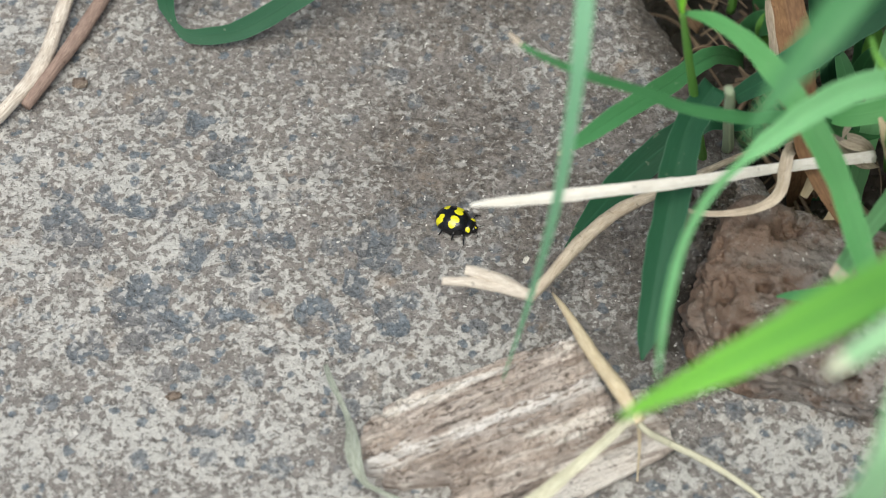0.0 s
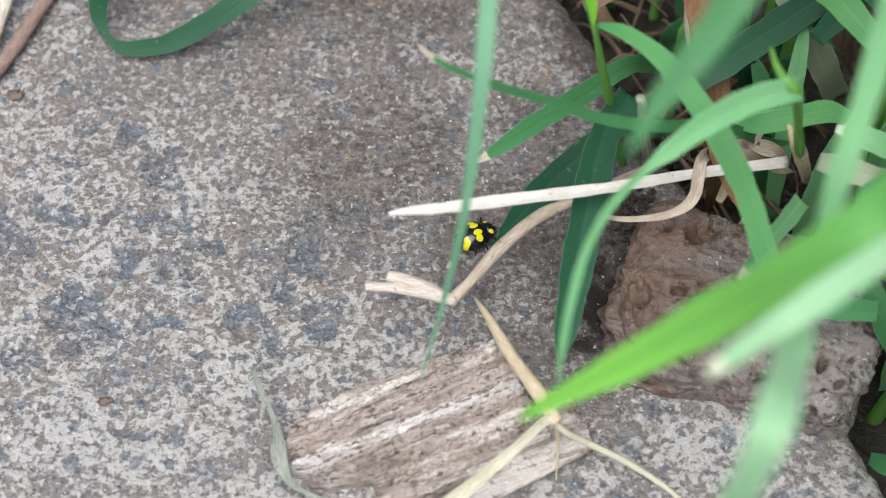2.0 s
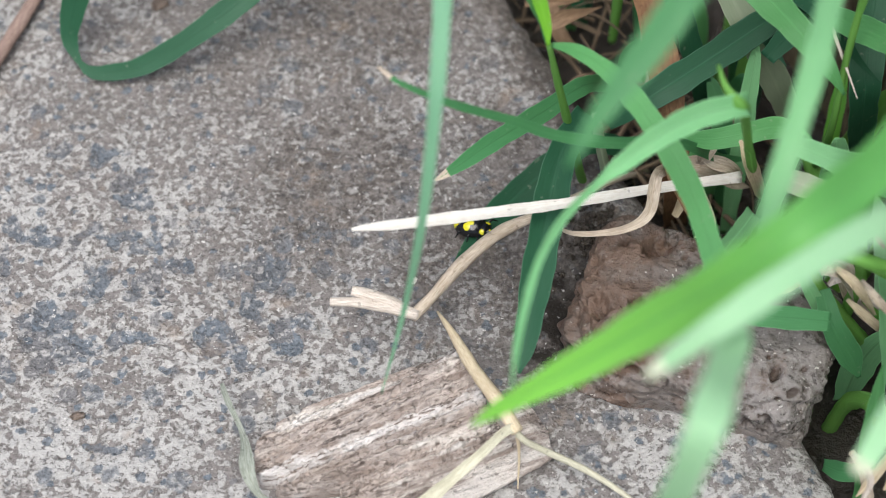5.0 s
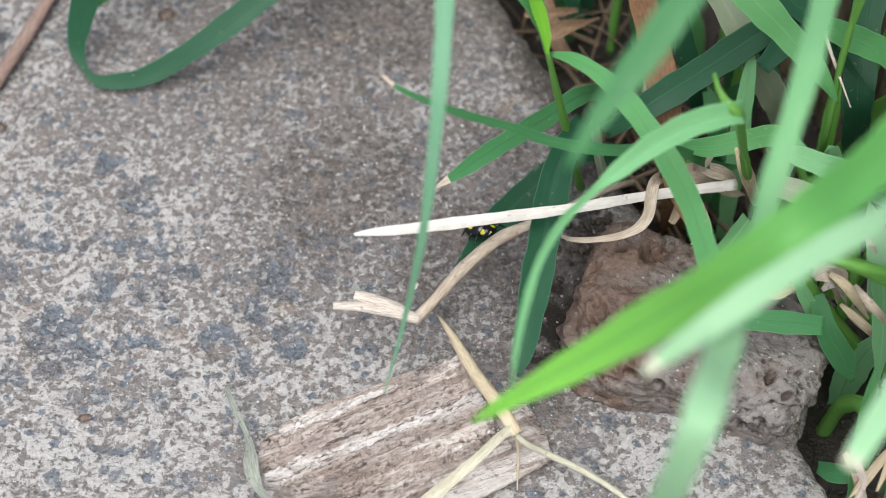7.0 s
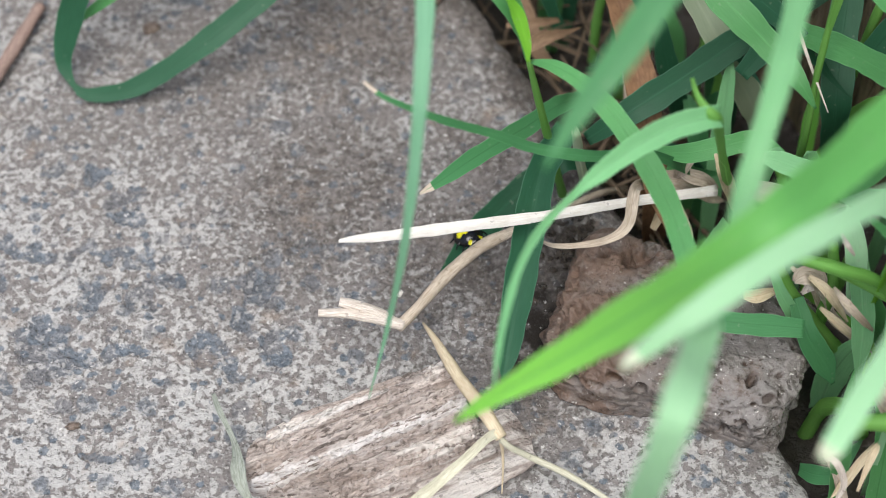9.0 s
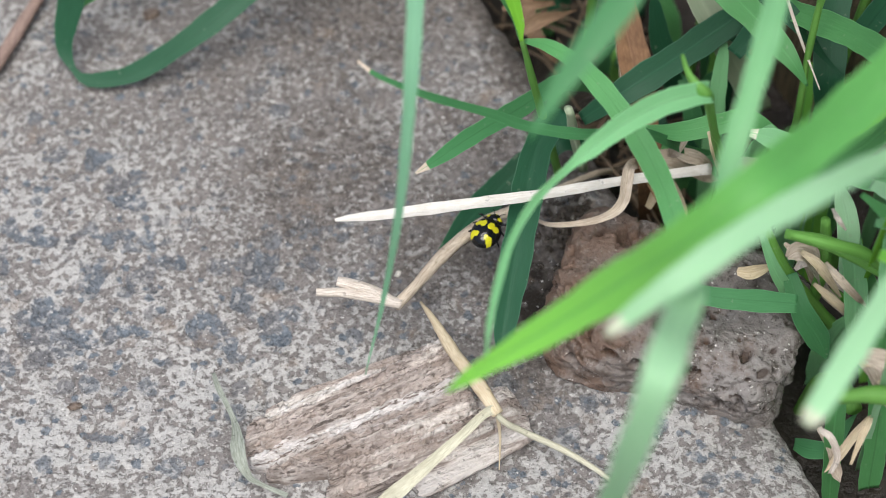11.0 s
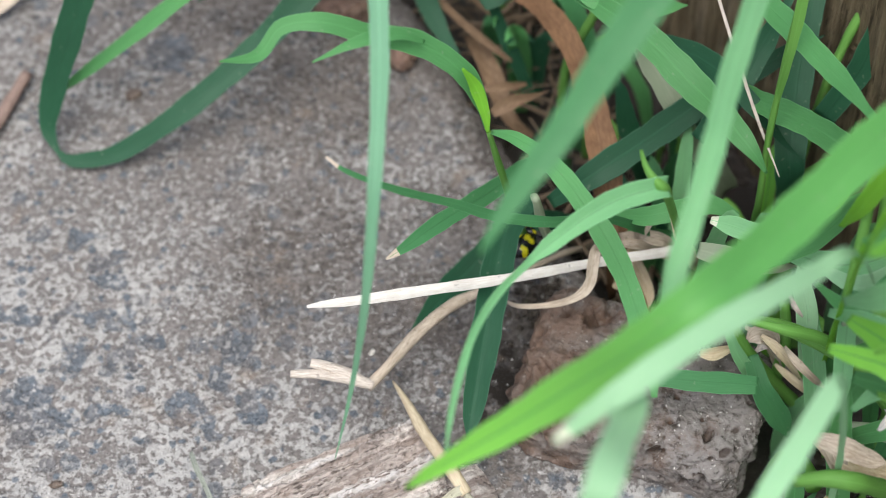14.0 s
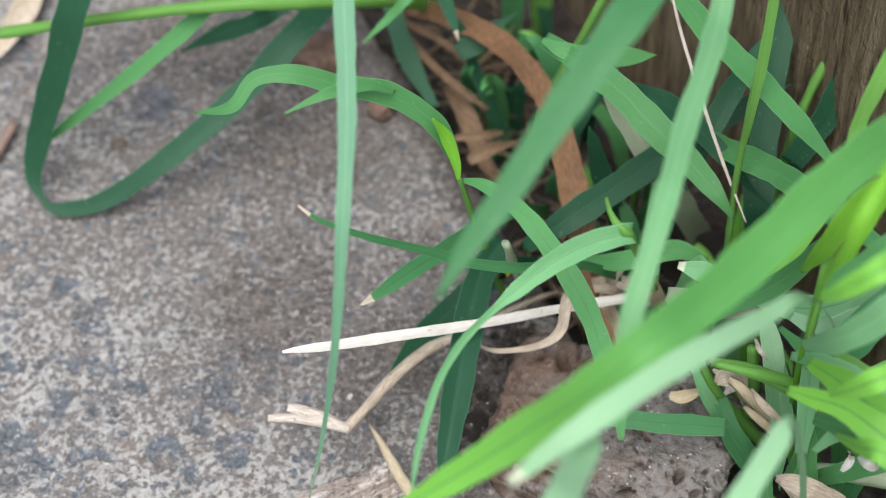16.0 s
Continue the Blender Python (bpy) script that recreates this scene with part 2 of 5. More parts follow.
def rock_material(name, a, b, c, scale=300.0, stain=0.0, shine=0.45, relief=0.9):
    k = Mat(name)
    co = k.coords()
    big, fine = k.noise(co, scale * 0.5, 4.0), k.noise(co, scale * 3, 6.0, 0.7)
    col = k.mix(k.ramp(big, [(0.35, 0.0), (0.65, 1.0)]), a, b)
    col = k.mix(k.ramp(fine, [(0.35, 1.0), (0.5, 0.0)]), col, c)
    pore = k.ramp(k.noise(co, 1500.0, 3.0, 0.6), [(0.36, 1.0), (0.41, 0.0)])
    col = k.mix(k.math("MULTIPLY", pore, 0.65), col, tuple(v * 0.55 for v in c))
    # glints painted into the base colour as pale specks
    glint = k.ramp(k.noise(co, 2600.0, 2.0), [(0.67, 0.0), (0.71, 1.0)])
    col = k.mix(k.math("MULTIPLY", glint, shine), col, (0.7, 0.68, 0.64))
    # gas holes are browned and darkened in the colour to deepen their shade
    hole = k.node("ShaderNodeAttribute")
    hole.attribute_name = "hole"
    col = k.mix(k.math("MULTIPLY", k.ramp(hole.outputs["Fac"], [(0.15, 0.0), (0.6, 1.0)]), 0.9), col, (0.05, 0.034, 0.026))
    side = k.node("ShaderNodeSeparateXYZ", Vector=co)
    rust = k.ramp(k.math("SUBTRACT", k.noise(co, 260.0, 6.0, 0.68), k.math("MULTIPLY", side.outputs["X"], 12.0)), [(0.44, 0.0), (0.64, 1.0)])
    col = k.mix(k.math("MULTIPLY", rust, stain), col, k.mix(fine, (0.055, 0.035, 0.025), (0.215, 0.128, 0.083)))
    grain = k.noise(co, scale * 9, 4.0, 0.65)
    k.bump(k.math("ADD", k.math("ADD", k.math("SUBTRACT", fine, k.math("MULTIPLY", pore, 0.2)), k.math("MULTIPLY", grain, 0.7)), k.math("MULTIPLY", big, 0.15)), relief, 0.00045)
    sheen = k.ramp(big, [(0.45, 0.0), (0.6, 0.3)])
    return k.set(Base_Color=col, Roughness=k.math("SUBTRACT", k.math("SUBTRACT", 0.41, sheen), k.math("MULTIPLY", glint, 0.1)), Specular_IOR_Level=0.6)


def timber_material(name, pale, dark, stretch, bleach=0.0):
    """Weathered wood: grain stretched along one axis of the object, bleached bands, darker holes and cracks."""
    k = Mat(name)
    co = k.coords()
    g = k.noise(k.scaled(co, stretch), 1.0, 6.0, 0.7)
    g2 = k.noise(k.scaled(co, tuple(s * 2.6 for s in stretch)), 1.0, 4.0, 0.6)
    blot = k.noise(co, 300.0, 5.0, 0.6)
    col = k.mix(k.ramp(g, [(0.36, 0.0), (0.6, 1.0)]), dark, pale)
    col = k.mix(k.math("MULTIPLY", k.ramp(g2, [(0.36, 1.0), (0.44, 0.0)]), 0.88), col, tuple(c * 0.4 for c in dark))
    col = k.mix(k.math("MULTIPLY", k.ramp(blot, [(0.42, 0.0), (0.66, 1.0)]), 0.55), col, tuple(0.5 * (a + b) * t for a, b, t in zip(pale, dark, (1.02, 0.96, 0.9))))
    white = k.ramp(k.noise(k.scaled(co, tuple(s * 0.5 for s in stretch)), 1.0, 5.0, 0.6), [(0.54, 0.0), (0.62, 1.0)])
    col = k.mix(k.math("MULTIPLY", white, bleach), col, (0.84, 0.80, 0.75))
    speck = k.ramp(k.noise(co, 1500.0, 2.0), [(0.64, 0.0), (0.68, 1.0)])
    col = k.mix(k.math("MULTIPLY", speck, 0.7 * min(1.0, bleach)), col, (0.1, 0.078, 0.065))
    hole = k.node("ShaderNodeAttribute")
    hole.attribute_name = "hole"
    col = k.mix(k.math("MULTIPLY", hole.outputs["Fac"], 0.75), col, (0.09, 0.07, 0.06))
    sun = k.node("ShaderNodeAttribute")
    sun.attribute_name = "bleach"
    col = k.mix(k.math("MULTIPLY", sun.outputs["Fac"], k.ramp(g2, [(0.38, 0.0), (0.47, 0.92)])), col, k.mix(g, (0.64, 0.61, 0.59), (0.92, 0.9, 0.89)))
    rough = k.noise(co, 1100.0, 5.0, 0.65)
    k.bump(k.math("ADD", k.math("ADD", g, k.math("MULTIPLY", g2, 0.5)), k.math("MULTIPLY", rough, 0.9)), 1.0, 0.0007)
    return k.set(Base_Color=col, Roughness=0.85, Specular_IOR_Level=0.2)


STONE = stone_material()
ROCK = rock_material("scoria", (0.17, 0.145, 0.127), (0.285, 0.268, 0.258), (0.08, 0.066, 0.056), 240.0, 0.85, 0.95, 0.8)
RED_ROCK = rock_material("red_stone", (0.23, 0.135, 0.10), (0.29, 0.20, 0.15), (0.12, 0.07, 0.05))
EARTH = rock_material("dry_earth", (0.17, 0.125, 0.10), (0.23, 0.185, 0.15), (0.09, 0.065, 0.05))
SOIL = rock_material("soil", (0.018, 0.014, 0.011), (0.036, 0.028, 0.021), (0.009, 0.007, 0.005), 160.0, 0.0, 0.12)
CRUMB = rock_material("soil_crumb", (0.05, 0.04, 0.032), (0.10, 0.085, 0.07), (0.02, 0.016, 0.012), 300.0, 0.0, 0.2)
GRIT_WHITE = rock_material("white_grain", (0.75, 0.72, 0.65), (0.82, 0.8, 0.75), (0.5, 0.47, 0.42))
CHIP = timber_material("weathered_chip", (0.64, 0.575, 0.535), (0.265, 0.215, 0.19), (140.0, 900.0, 900.0), 0.7)
BOARD = timber_material("old_timber", (0.28, 0.22, 0.135), (0.085, 0.066, 0.04), (900.0, 900.0, 80.0), 0.05)

k = Mat("beetle_black")
BLACK = k.set(Base_Color=(0.006, 0.006, 0.007, 1), Roughness=0.16, Specular_IOR_Level=0.6)
k = Mat("beetle_yellow")
YELLOW = k.set(Base_Color=k.mix(k.noise(k.coords(), 2500.0, 2.0), (0.60, 0.56, 0.012), (0.70, 0.66, 0.025)), Roughness=0.2, Specular_IOR_Level=0.5)


# ---- building helpers ----
def thing(name, label, category, group="", kind=""):
    return tagged(new(name), label, category, group, kind)


def mesh_object(name, verts, faces, mats, parent=None, label="", smooth=True, mat_index=None):
    me = bpy.data.meshes.new(name)
    me.from_pydata([tuple(v) for v in verts], [], faces)
    for m in mats if isinstance(mats, (list, tuple)) else [mats]:
        me.materials.append(m)
    if mat_index is not None:
        me.polygons.foreach_set("material_index", np.asarray(mat_index, dtype=np.int32))
    if smooth:
        me.polygons.foreach_set("use_smooth", np.ones(len(me.polygons), dtype=bool))
    me.update()
    ob = new(name, me)
    if parent is not None:
        ob.parent = parent
    if label:
        tagged(ob, label)
    return ob


def spline(pts, n):
    """n points on a smooth curve through rows of numbers, evenly by length."""
    p = np.array(pts, float)
    q = np.vstack([2 * p[0] - p[1], p, 2 * p[-1] - p[-2]])
    q[:, 3:] = np.maximum(q[:, 3:], 0)
    out = []
    for i in range(1, len(q) - 2):
        a, b, c, d = q[i - 1 : i + 3]
        for s in np.linspace(0, 1, 16, endpoint=False):
            out.append(0.5 * (2 * b + (c - a) * s + (2 * a - 5 * b + 4 * c - d) * s**2 + (3 * b - a - 3 * c + d) * s**3))
    out = np.array(out + [p[-1]])
    run = np.r_[0, np.cumsum(np.linalg.norm(np.diff(out[:, :3], axis=0), axis=1))]
    at = np.linspace(0, run[-1], n)
    return np.stack([np.interp(at, run, out[:, i]) for i in range(out.shape[1])], 1), at


TOWARD = (0.0, -0.6, 0.8)
RIBBED = (LEAF, LEAF_MID, LEAF_DARK, LEAF_PALE, LEAF_BLUE, LEAF_SHEEN, LEAF_BRIGHT, ORANGE, BROWN_DRY, STRAW_PALE, STRAW, STRAW_YEL, WISP)


def blade(parent, name, material, pts, facing=TOWARD, fold=0.12, round_=False, tip=None, label="", cut=False):
    """A grass leaf, stalk or root along control points (mm: x, y, z, width): a folded leaf with thickness, or a round ribbed stalk."""
    seed = sum(int(abs(v) * 10) for v in pts[0])
    rng = random.Random(seed)
    if not round_ and not cut and pts[-1][3] > 0.5 and pts[-1][2] > 0:
        a, b = pts[-2], pts[-1]
        pts = list(pts) + [(b[0] + 0.7 * (b[0] - a[0]), b[1] + 0.7 * (b[1] - a[1]), b[2] + 0.5 * (b[2] - a[2]), 0.1)]
    ring, run = spline(pts, max(24, 9 * len(pts)))
    c, w = ring[:, :3] * 1e-3, np.maximum(ring[:, 3], 0.05) * 1e-3
    tan = np.gradient(c, axis=0)
    tan /= np.linalg.norm(tan, axis=1)[:, None]
    face = np.array(facing, float)
    face /= np.linalg.norm(face)
    across = np.cross(tan, face)
    bad = np.linalg.norm(across, axis=1) < 0.25
    across[bad] = np.cross(tan[bad], (1.0, 0.2, 0.1))
    across /= np.linalg.norm(across, axis=1)[:, None]
    for i in range(1, len(across)):
        if across[i] @ across[i - 1] < 0:
            across[i] *= -1
    for _ in range(3):
        across[1:-1] = (across[:-2] + 2 * across[1:-1] + across[2:]) / 4
        across /= np.linalg.norm(across, axis=1)[:, None]
    up = np.cross(across, tan)
    up *= np.where((up @ face).mean() < 0, -1, 1)
    phase = rng.uniform(0, 6)
    if round_:
        m = 10
        prof = [(0.5 * math.cos(a), 0.5 * math.sin(a)) for a in np.linspace(0, 2 * math.pi, m, endpoint=False)]
    else:
        xs = (-0.5, -0.47, -0.3, -0.12, 0.0, 0.12, 0.3, 0.47, 0.5)
        th = 0.035
        prof = [(x, abs(x) * fold * (1.0 + 0.4 * abs(x))) for x in xs]
        prof += [(x, abs(x) * fold * (1.0 + 0.4 * abs(x)) - th * (1.6 - 2 * abs(x)) - 0.01) for x in xs[-2:0:-1]]
        m = len(prof)
    verts, us = [], []
    for i in range(len(c)):
        wob = 1 + 0.05 * math.sin(run[i] * 0.9 + phase) + 0.03 * math.sin(run[i] * 2.3 + 2 * phase)
        lift = 0.04 * math.sin(run[i] * 0.55 + phase)
        for j, (a, h) in enumerate(prof):
            rib = 1 + (0.07 * math.sin(5 * j + run[i] * 0.2) if round_ else 0)
            verts.append(c[i] + across[i] * a * w[i] * wob * rib + up[i] * (h * rib + lift * a) * w[i])
            us.append(a + 0.5)
    faces, idx = [], []
    for i in range(len(c) - 1):
        for j in range(m):
            k2 = (j + 1) % m
            faces.append((i * m + j, i * m + k2, (i + 1) * m + k2, (i + 1) * m + j))
            idx.append(1 if tip and run[i] < (0.9 if tip is STRAW else 0.55) else 0)
    faces += [tuple(range(m))[::-1], tuple(range((len(c) - 1) * m, len(c) * m))]
    idx += [1 if tip else 0, 0]
    ob = mesh_object(name, verts, faces, [material, tip] if tip else [material], parent, label, mat_index=idx)
    uvl = ob.data.uv_layers.new(name="UVMap")
    loops = np.empty(len(ob.data.loops), dtype=np.int32)
    ob.data.loops.foreach_get("vertex_index", loops)
    us = np.array(us)
    uvl.data.foreach_set("uv", np.stack([us[loops], run[loops // m] * 0.01], 1).ravel().astype(np.float32))
    if not round_ and material in RIBBED and ring[:, 3].max() > 1.0:
        # the pale midrib stands a little proud of the leaf along its middle
        rv = [c[i] + across[i] * a * min(w[i], 0.003) + up[i] * (h * w[i] + 0.00002) for i in range(len(c)) for a, h in ((-0.035, -0.004), (0.0, 0.012), (0.035, -0.004))]
        rf = [(i * 3 + j, i * 3 + j + 1, i * 3 + j + 4, i * 3 + j + 3) for i in range(len(c) - 1) for j in range(2)]
        vein = mesh_object("midrib", rv, rf, material, ob)
        vein.data.uv_layers.new(name="UVMap").data.foreach_set("uv", np.full(2 * len(vein.data.loops), 0.56, dtype=np.float32))
    return ob


def fbm(p, octaves=4, scale=1.0):
    v, amp, tot = 0.0, 1.0, 0.0
    p = Vector(p) * scale
    for _ in range(octaves):
        v += amp * noise.noise(p)
        tot += amp
        amp *= 0.55
        p = p * 2.1
    return v / tot


# ---- ground: one sheet of dark soil out to the horizon ----
def ground():
    near = list(np.linspace(-0.16, 0.16, 65))
    far = [0.2, 0.3, 0.5, 1, 2, 5, 12, 40, 120, 400]
    xs = [-f for f in far[::-1]] + near + far
    n = len(xs)
    verts = []
    for y in xs:
        for x in xs:
            inner = abs(x) < 0.19 and abs(y) < 0.19
            verts.append((x, y, -0.009 + (0.0035 * fbm((x, y, 0), 5, 130) if inner else 0)))
    faces = [(j * n + i, j * n + i + 1, (j + 1) * n + i + 1, (j + 1) * n + i) for j in range(n - 1) for i in range(n - 1)]
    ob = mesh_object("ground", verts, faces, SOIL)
    tagged(ob, "dark crumbly soil in the gap beside the slab", "ground", kind="structure")


ground()

# ---- the slab: its straight edge runs beside the grass ----
EDGE_A, EDGE_DIR = np.array((0.0160, -0.0093)), np.array((0.4322, -0.9018))
EDGE_OUT = np.array((0.9018, 0.4322))
# dark inclusions (mm: x, y, half length, half width, turn in degrees)
PATCHES = [(-32.3, -26.9, 3.6, 2.7, -38), (-37.2, -19.1, 1.0, 1.9, 0), (-34.3, -17.0, 1.4, 1.2, 20), (-30.6, -16.6, 1.7, 1.0, 12), (-27.8, -16.7, 1.0, 1.0, 0),
           (-29.0, -21.2, 1.0, 2.2, 20), (-24.7, -20.9, 0.6, 1.5, 0), (-23.9, -16.8, 1.0, 1.0, 0), (-26.1, -26.8, 2.1, 0.9, 5), (-18.9, -26.7, 1.9, 1.5, -30),
           (-14.6, -20.2, 1.6, 2.2, 0), (-9.2, -20.2, 1.5, 1.4, 20), (-13.0, -26.7, 1.5, 1.7, 0), (-16.4, -23.3, 1.1, 2.3, 30), (-16.8, -29.2, 1.1, 1.0, 0),
           (-22.5, -19.4, 1.2, 1.0, 40), (-26.6, -37.3, 1.2, 0.8, 10), (-36.7, -30.4, 1.8, 1.1, 0), (-23.1, 15.4, 2.6, 2.6, 0), (-34.3, -6.9, 1.2, 1.1, 0), (-29.3, -7.3, 1.9, 0.9, 20),
           (-27.1, -10.5, 1.1, 0.9, 0), (-27.1, -12.9, 1.4, 1.0, 30), (-36.7, -15.3, 1.1, 1.1, 0), (-40.1, -18.6, 2.1, 2.0, 0), (-34.5, -25.2, 1.3, 1.1, 0), (-9.3, -16.0, 1.6, 1.1, 20), (-41.0, -15.4, 1.1, 0.9, 0)]
# brown dirt films, the strongest also painting shade by stone and edge (mm: x, y, half length, half width, turn,
# strength)
DIRT_SHADE = [(-9, -10, 13, 9, 60, 0.95), (1, -18, 9, 7, 60, 1.0), (-6, 10, 12, 10, 20, 1.1), (4, -31, 9, 6, 60, 0.5), (10, -23, 6, 11, 0, 1.4), (6, -6, 5, 9, 60, 0.9), (-33, 12, 9, 6, 0, 0.5), (-14, 4, 22, 12, 10, 0.75), (-12, 22, 24, 9, 0, 0.95), (9.0, -25, 2.0, 7.5, 0, 2.5), (11, -1, 13, 3.2, -64, 1.5), (4, 14, 10, 3.0, -64, 1.3)]


def slab():
    us = np.r_[np.linspace(-0.24, -0.062, 10)[:-1], np.arange(-0.062, 0.062, 0.00042), np.linspace(0.062, 0.24, 10)]
    vs = np.r_[0.0, 0.0002, 0.0005, 0.0009, np.arange(0.0014, 0.072, 0.00042), np.linspace(0.0725, 0.30, 14)]
    verts, pit, dirt_shade = [], [], []
    for v in vs:
        for u in us:
            chip = 0.0011 * fbm((u, 0, 0.3), 4, 110) + 0.0005 * fbm((u, v, 0), 3, 420)
            e = EDGE_A + EDGE_DIR * u - EDGE_OUT * (v + chip * math.exp(-v / 0.004))
            x, y = float(e[0]), float(e[1])
            inside = abs(u) < 0.063 and v < 0.073
            d = 0.0
            q = 0.0
            z = -0.0011 * math.exp(-v / 0.0012) - 0.0006 * math.exp(-v / 0.006) * (1 + fbm((u, 0, 1), 3, 160))
            if inside:
                z += 0.00042 * fbm((x, y, 0), 3, 45) + 0.00022 * fbm((x, y, 2), 4, 330)
                wx, wy = x * 1000 + 1.9 * noise.noise((x * 480, y * 480, 3)), y * 1000 + 1.9 * noise.noise((x * 480, y * 480, 7))
                for px, py, a, b, turn in PATCHES:
                    c, s = math.cos(radians(turn)), math.sin(radians(turn))
                    r = math.hypot(((wx - px) * c + (wy - py) * s) / a, ((wy - py) * c - (wx - px) * s) / b)
                    d = max(d, min(1, max(0, (1.25 - r) / 0.5)))
                for px, py, a, b, turn, st in DIRT_SHADE:
                    c, s = math.cos(radians(turn)), math.sin(radians(turn))
                    r = math.hypot(((wx - px) * c + (wy - py) * s) / a, ((wy - py) * c - (wx - px) * s) / b)
                    q = max(q, st * min(1, max(0, 1.5 - r)))
                small = max(0, fbm((x, y, 0.5), 3, 560) - 0.12)
                z -= 0.0011 * small + 0.00025 * d
                d = max(d, min(0.5, small * 1.6))
            verts.append((x, y, z))
            pit.append(d)
            dirt_shade.append(q)
    n = len(us)
    faces = [(j * n + i, j * n + i + 1, (j + 1) * n + i + 1, (j + 1) * n + i) for j in range(len(vs) - 1) for i in range(n - 1)]
    base = len(verts)
    for depth in (0.004, 0.02, 0.045):
        for u in us:
            x, y = EDGE_A + EDGE_DIR * u + EDGE_OUT * (0.0004 + 0.0014 * fbm((u, depth, 4), 4, 130))
            verts.append((float(x), float(y), -depth))
            pit.append(0.4), dirt_shade.append(0.6)
    rows = [0, base, base + n, base + 2 * n]
    faces += [(b + i, b + i + 1, a + i + 1, a + i) for a, b in zip(rows, rows[1:]) for i in range(n - 1)]
    ob = mesh_object("concrete_slab", verts, faces, STONE)
    for key, values in (("pit", pit), ("dirt_shade", dirt_shade)):
        at = ob.data.attributes.new(key, "FLOAT", "POINT")
        at.data.foreach_set("value", np.array(values, dtype=np.float32))
    tagged(ob, "weathered grey concrete slab, pitted with dark aggregate, set in soil", "slab", kind="structure")


slab()


# ---- the timber board behind the grass ----
def board():
    out, us, zs = 0.0240, np.linspace(-0.22, 0.22, 221), np.linspace(-0.03, 0.044, 40)
    verts = []
    for back in (0, 1):
        for z in zs:
            for u in us:
                o = out + (0.03 if back else 0.0011 * fbm((u, 0, z * 0.06), 4, 420) + 0.0004 * fbm((u, 3, z), 3, 130))
                e = EDGE_A + EDGE_DIR * u + EDGE_OUT * o
                verts.append((float(e[0]), float(e[1]), float(z)))
    n, m = len(us), len(us) * len(zs)
    faces = [(j * n + i + 1, j * n + i, (j + 1) * n + i, (j + 1) * n + i + 1) for j in range(len(zs) - 1) for i in range(n - 1)]
    faces += [(m + j * n + i, m + j * n + i + 1, m + (j + 1) * n + i + 1, m + (j + 1) * n + i) for j in range(len(zs) - 1) for i in range(n - 1)]
    top = (len(zs) - 1) * n
    faces += [(top + i + 1, top + i, m + top + i, m + top + i + 1) for i in range(n - 1)]
    for i in (0, n - 1):
        faces += [(j * n + i, (j + 1) * n + i, m + (j + 1) * n + i, m + j * n + i) for j in range(len(zs) - 1)]
    ob = mesh_object("timber_board", verts, faces, BOARD)
    tagged(ob, "old dark brown timber edging board standing in the soil", "board", kind="structure")


board()


# ---- stones ----
def stone(name, label, category, centre, size, turn, material, rough=0.18, seed=0, subdiv=5, group=""):
    """A pebble: a lumpy, flattened ball."""
    bm = bmesh.new()
    bmesh.ops.create_icosphere(bm, subdivisions=subdiv, radius=1.0)
    for v in bm.verts:
        d = v.co.normalized()
        r = 1 + rough * 1.6 * fbm(d + Vector((seed, 0, 0)), 3, 1.3) + rough * 0.5 * fbm(d + Vector((seed, 5, 0)), 4, 5) + rough * 0.22 * fbm(d + Vector((seed, 9, 0)), 4, 17)
        box = 1 / max(abs(d.x), abs(d.y), abs(d.z) * 1.1)
        r *= 0.72 + 0.28 * min(box, 1.4)
        v.co = d * r
        v.co.x, v.co.y, v.co.z = v.co.x * size[0], v.co.y * size[1], v.co.z * size[2]
    me = bpy.data.meshes.new(name)
    bm.to_mesh(me)
    bm.free()
    me.materials.append(material)
    me.polygons.foreach_set("use_smooth", np.ones(len(me.polygons), dtype=bool))
    ob = new(name, me)
    ob.matrix_world = pose(*centre, *turn)
    return tagged(ob, label, category, group)


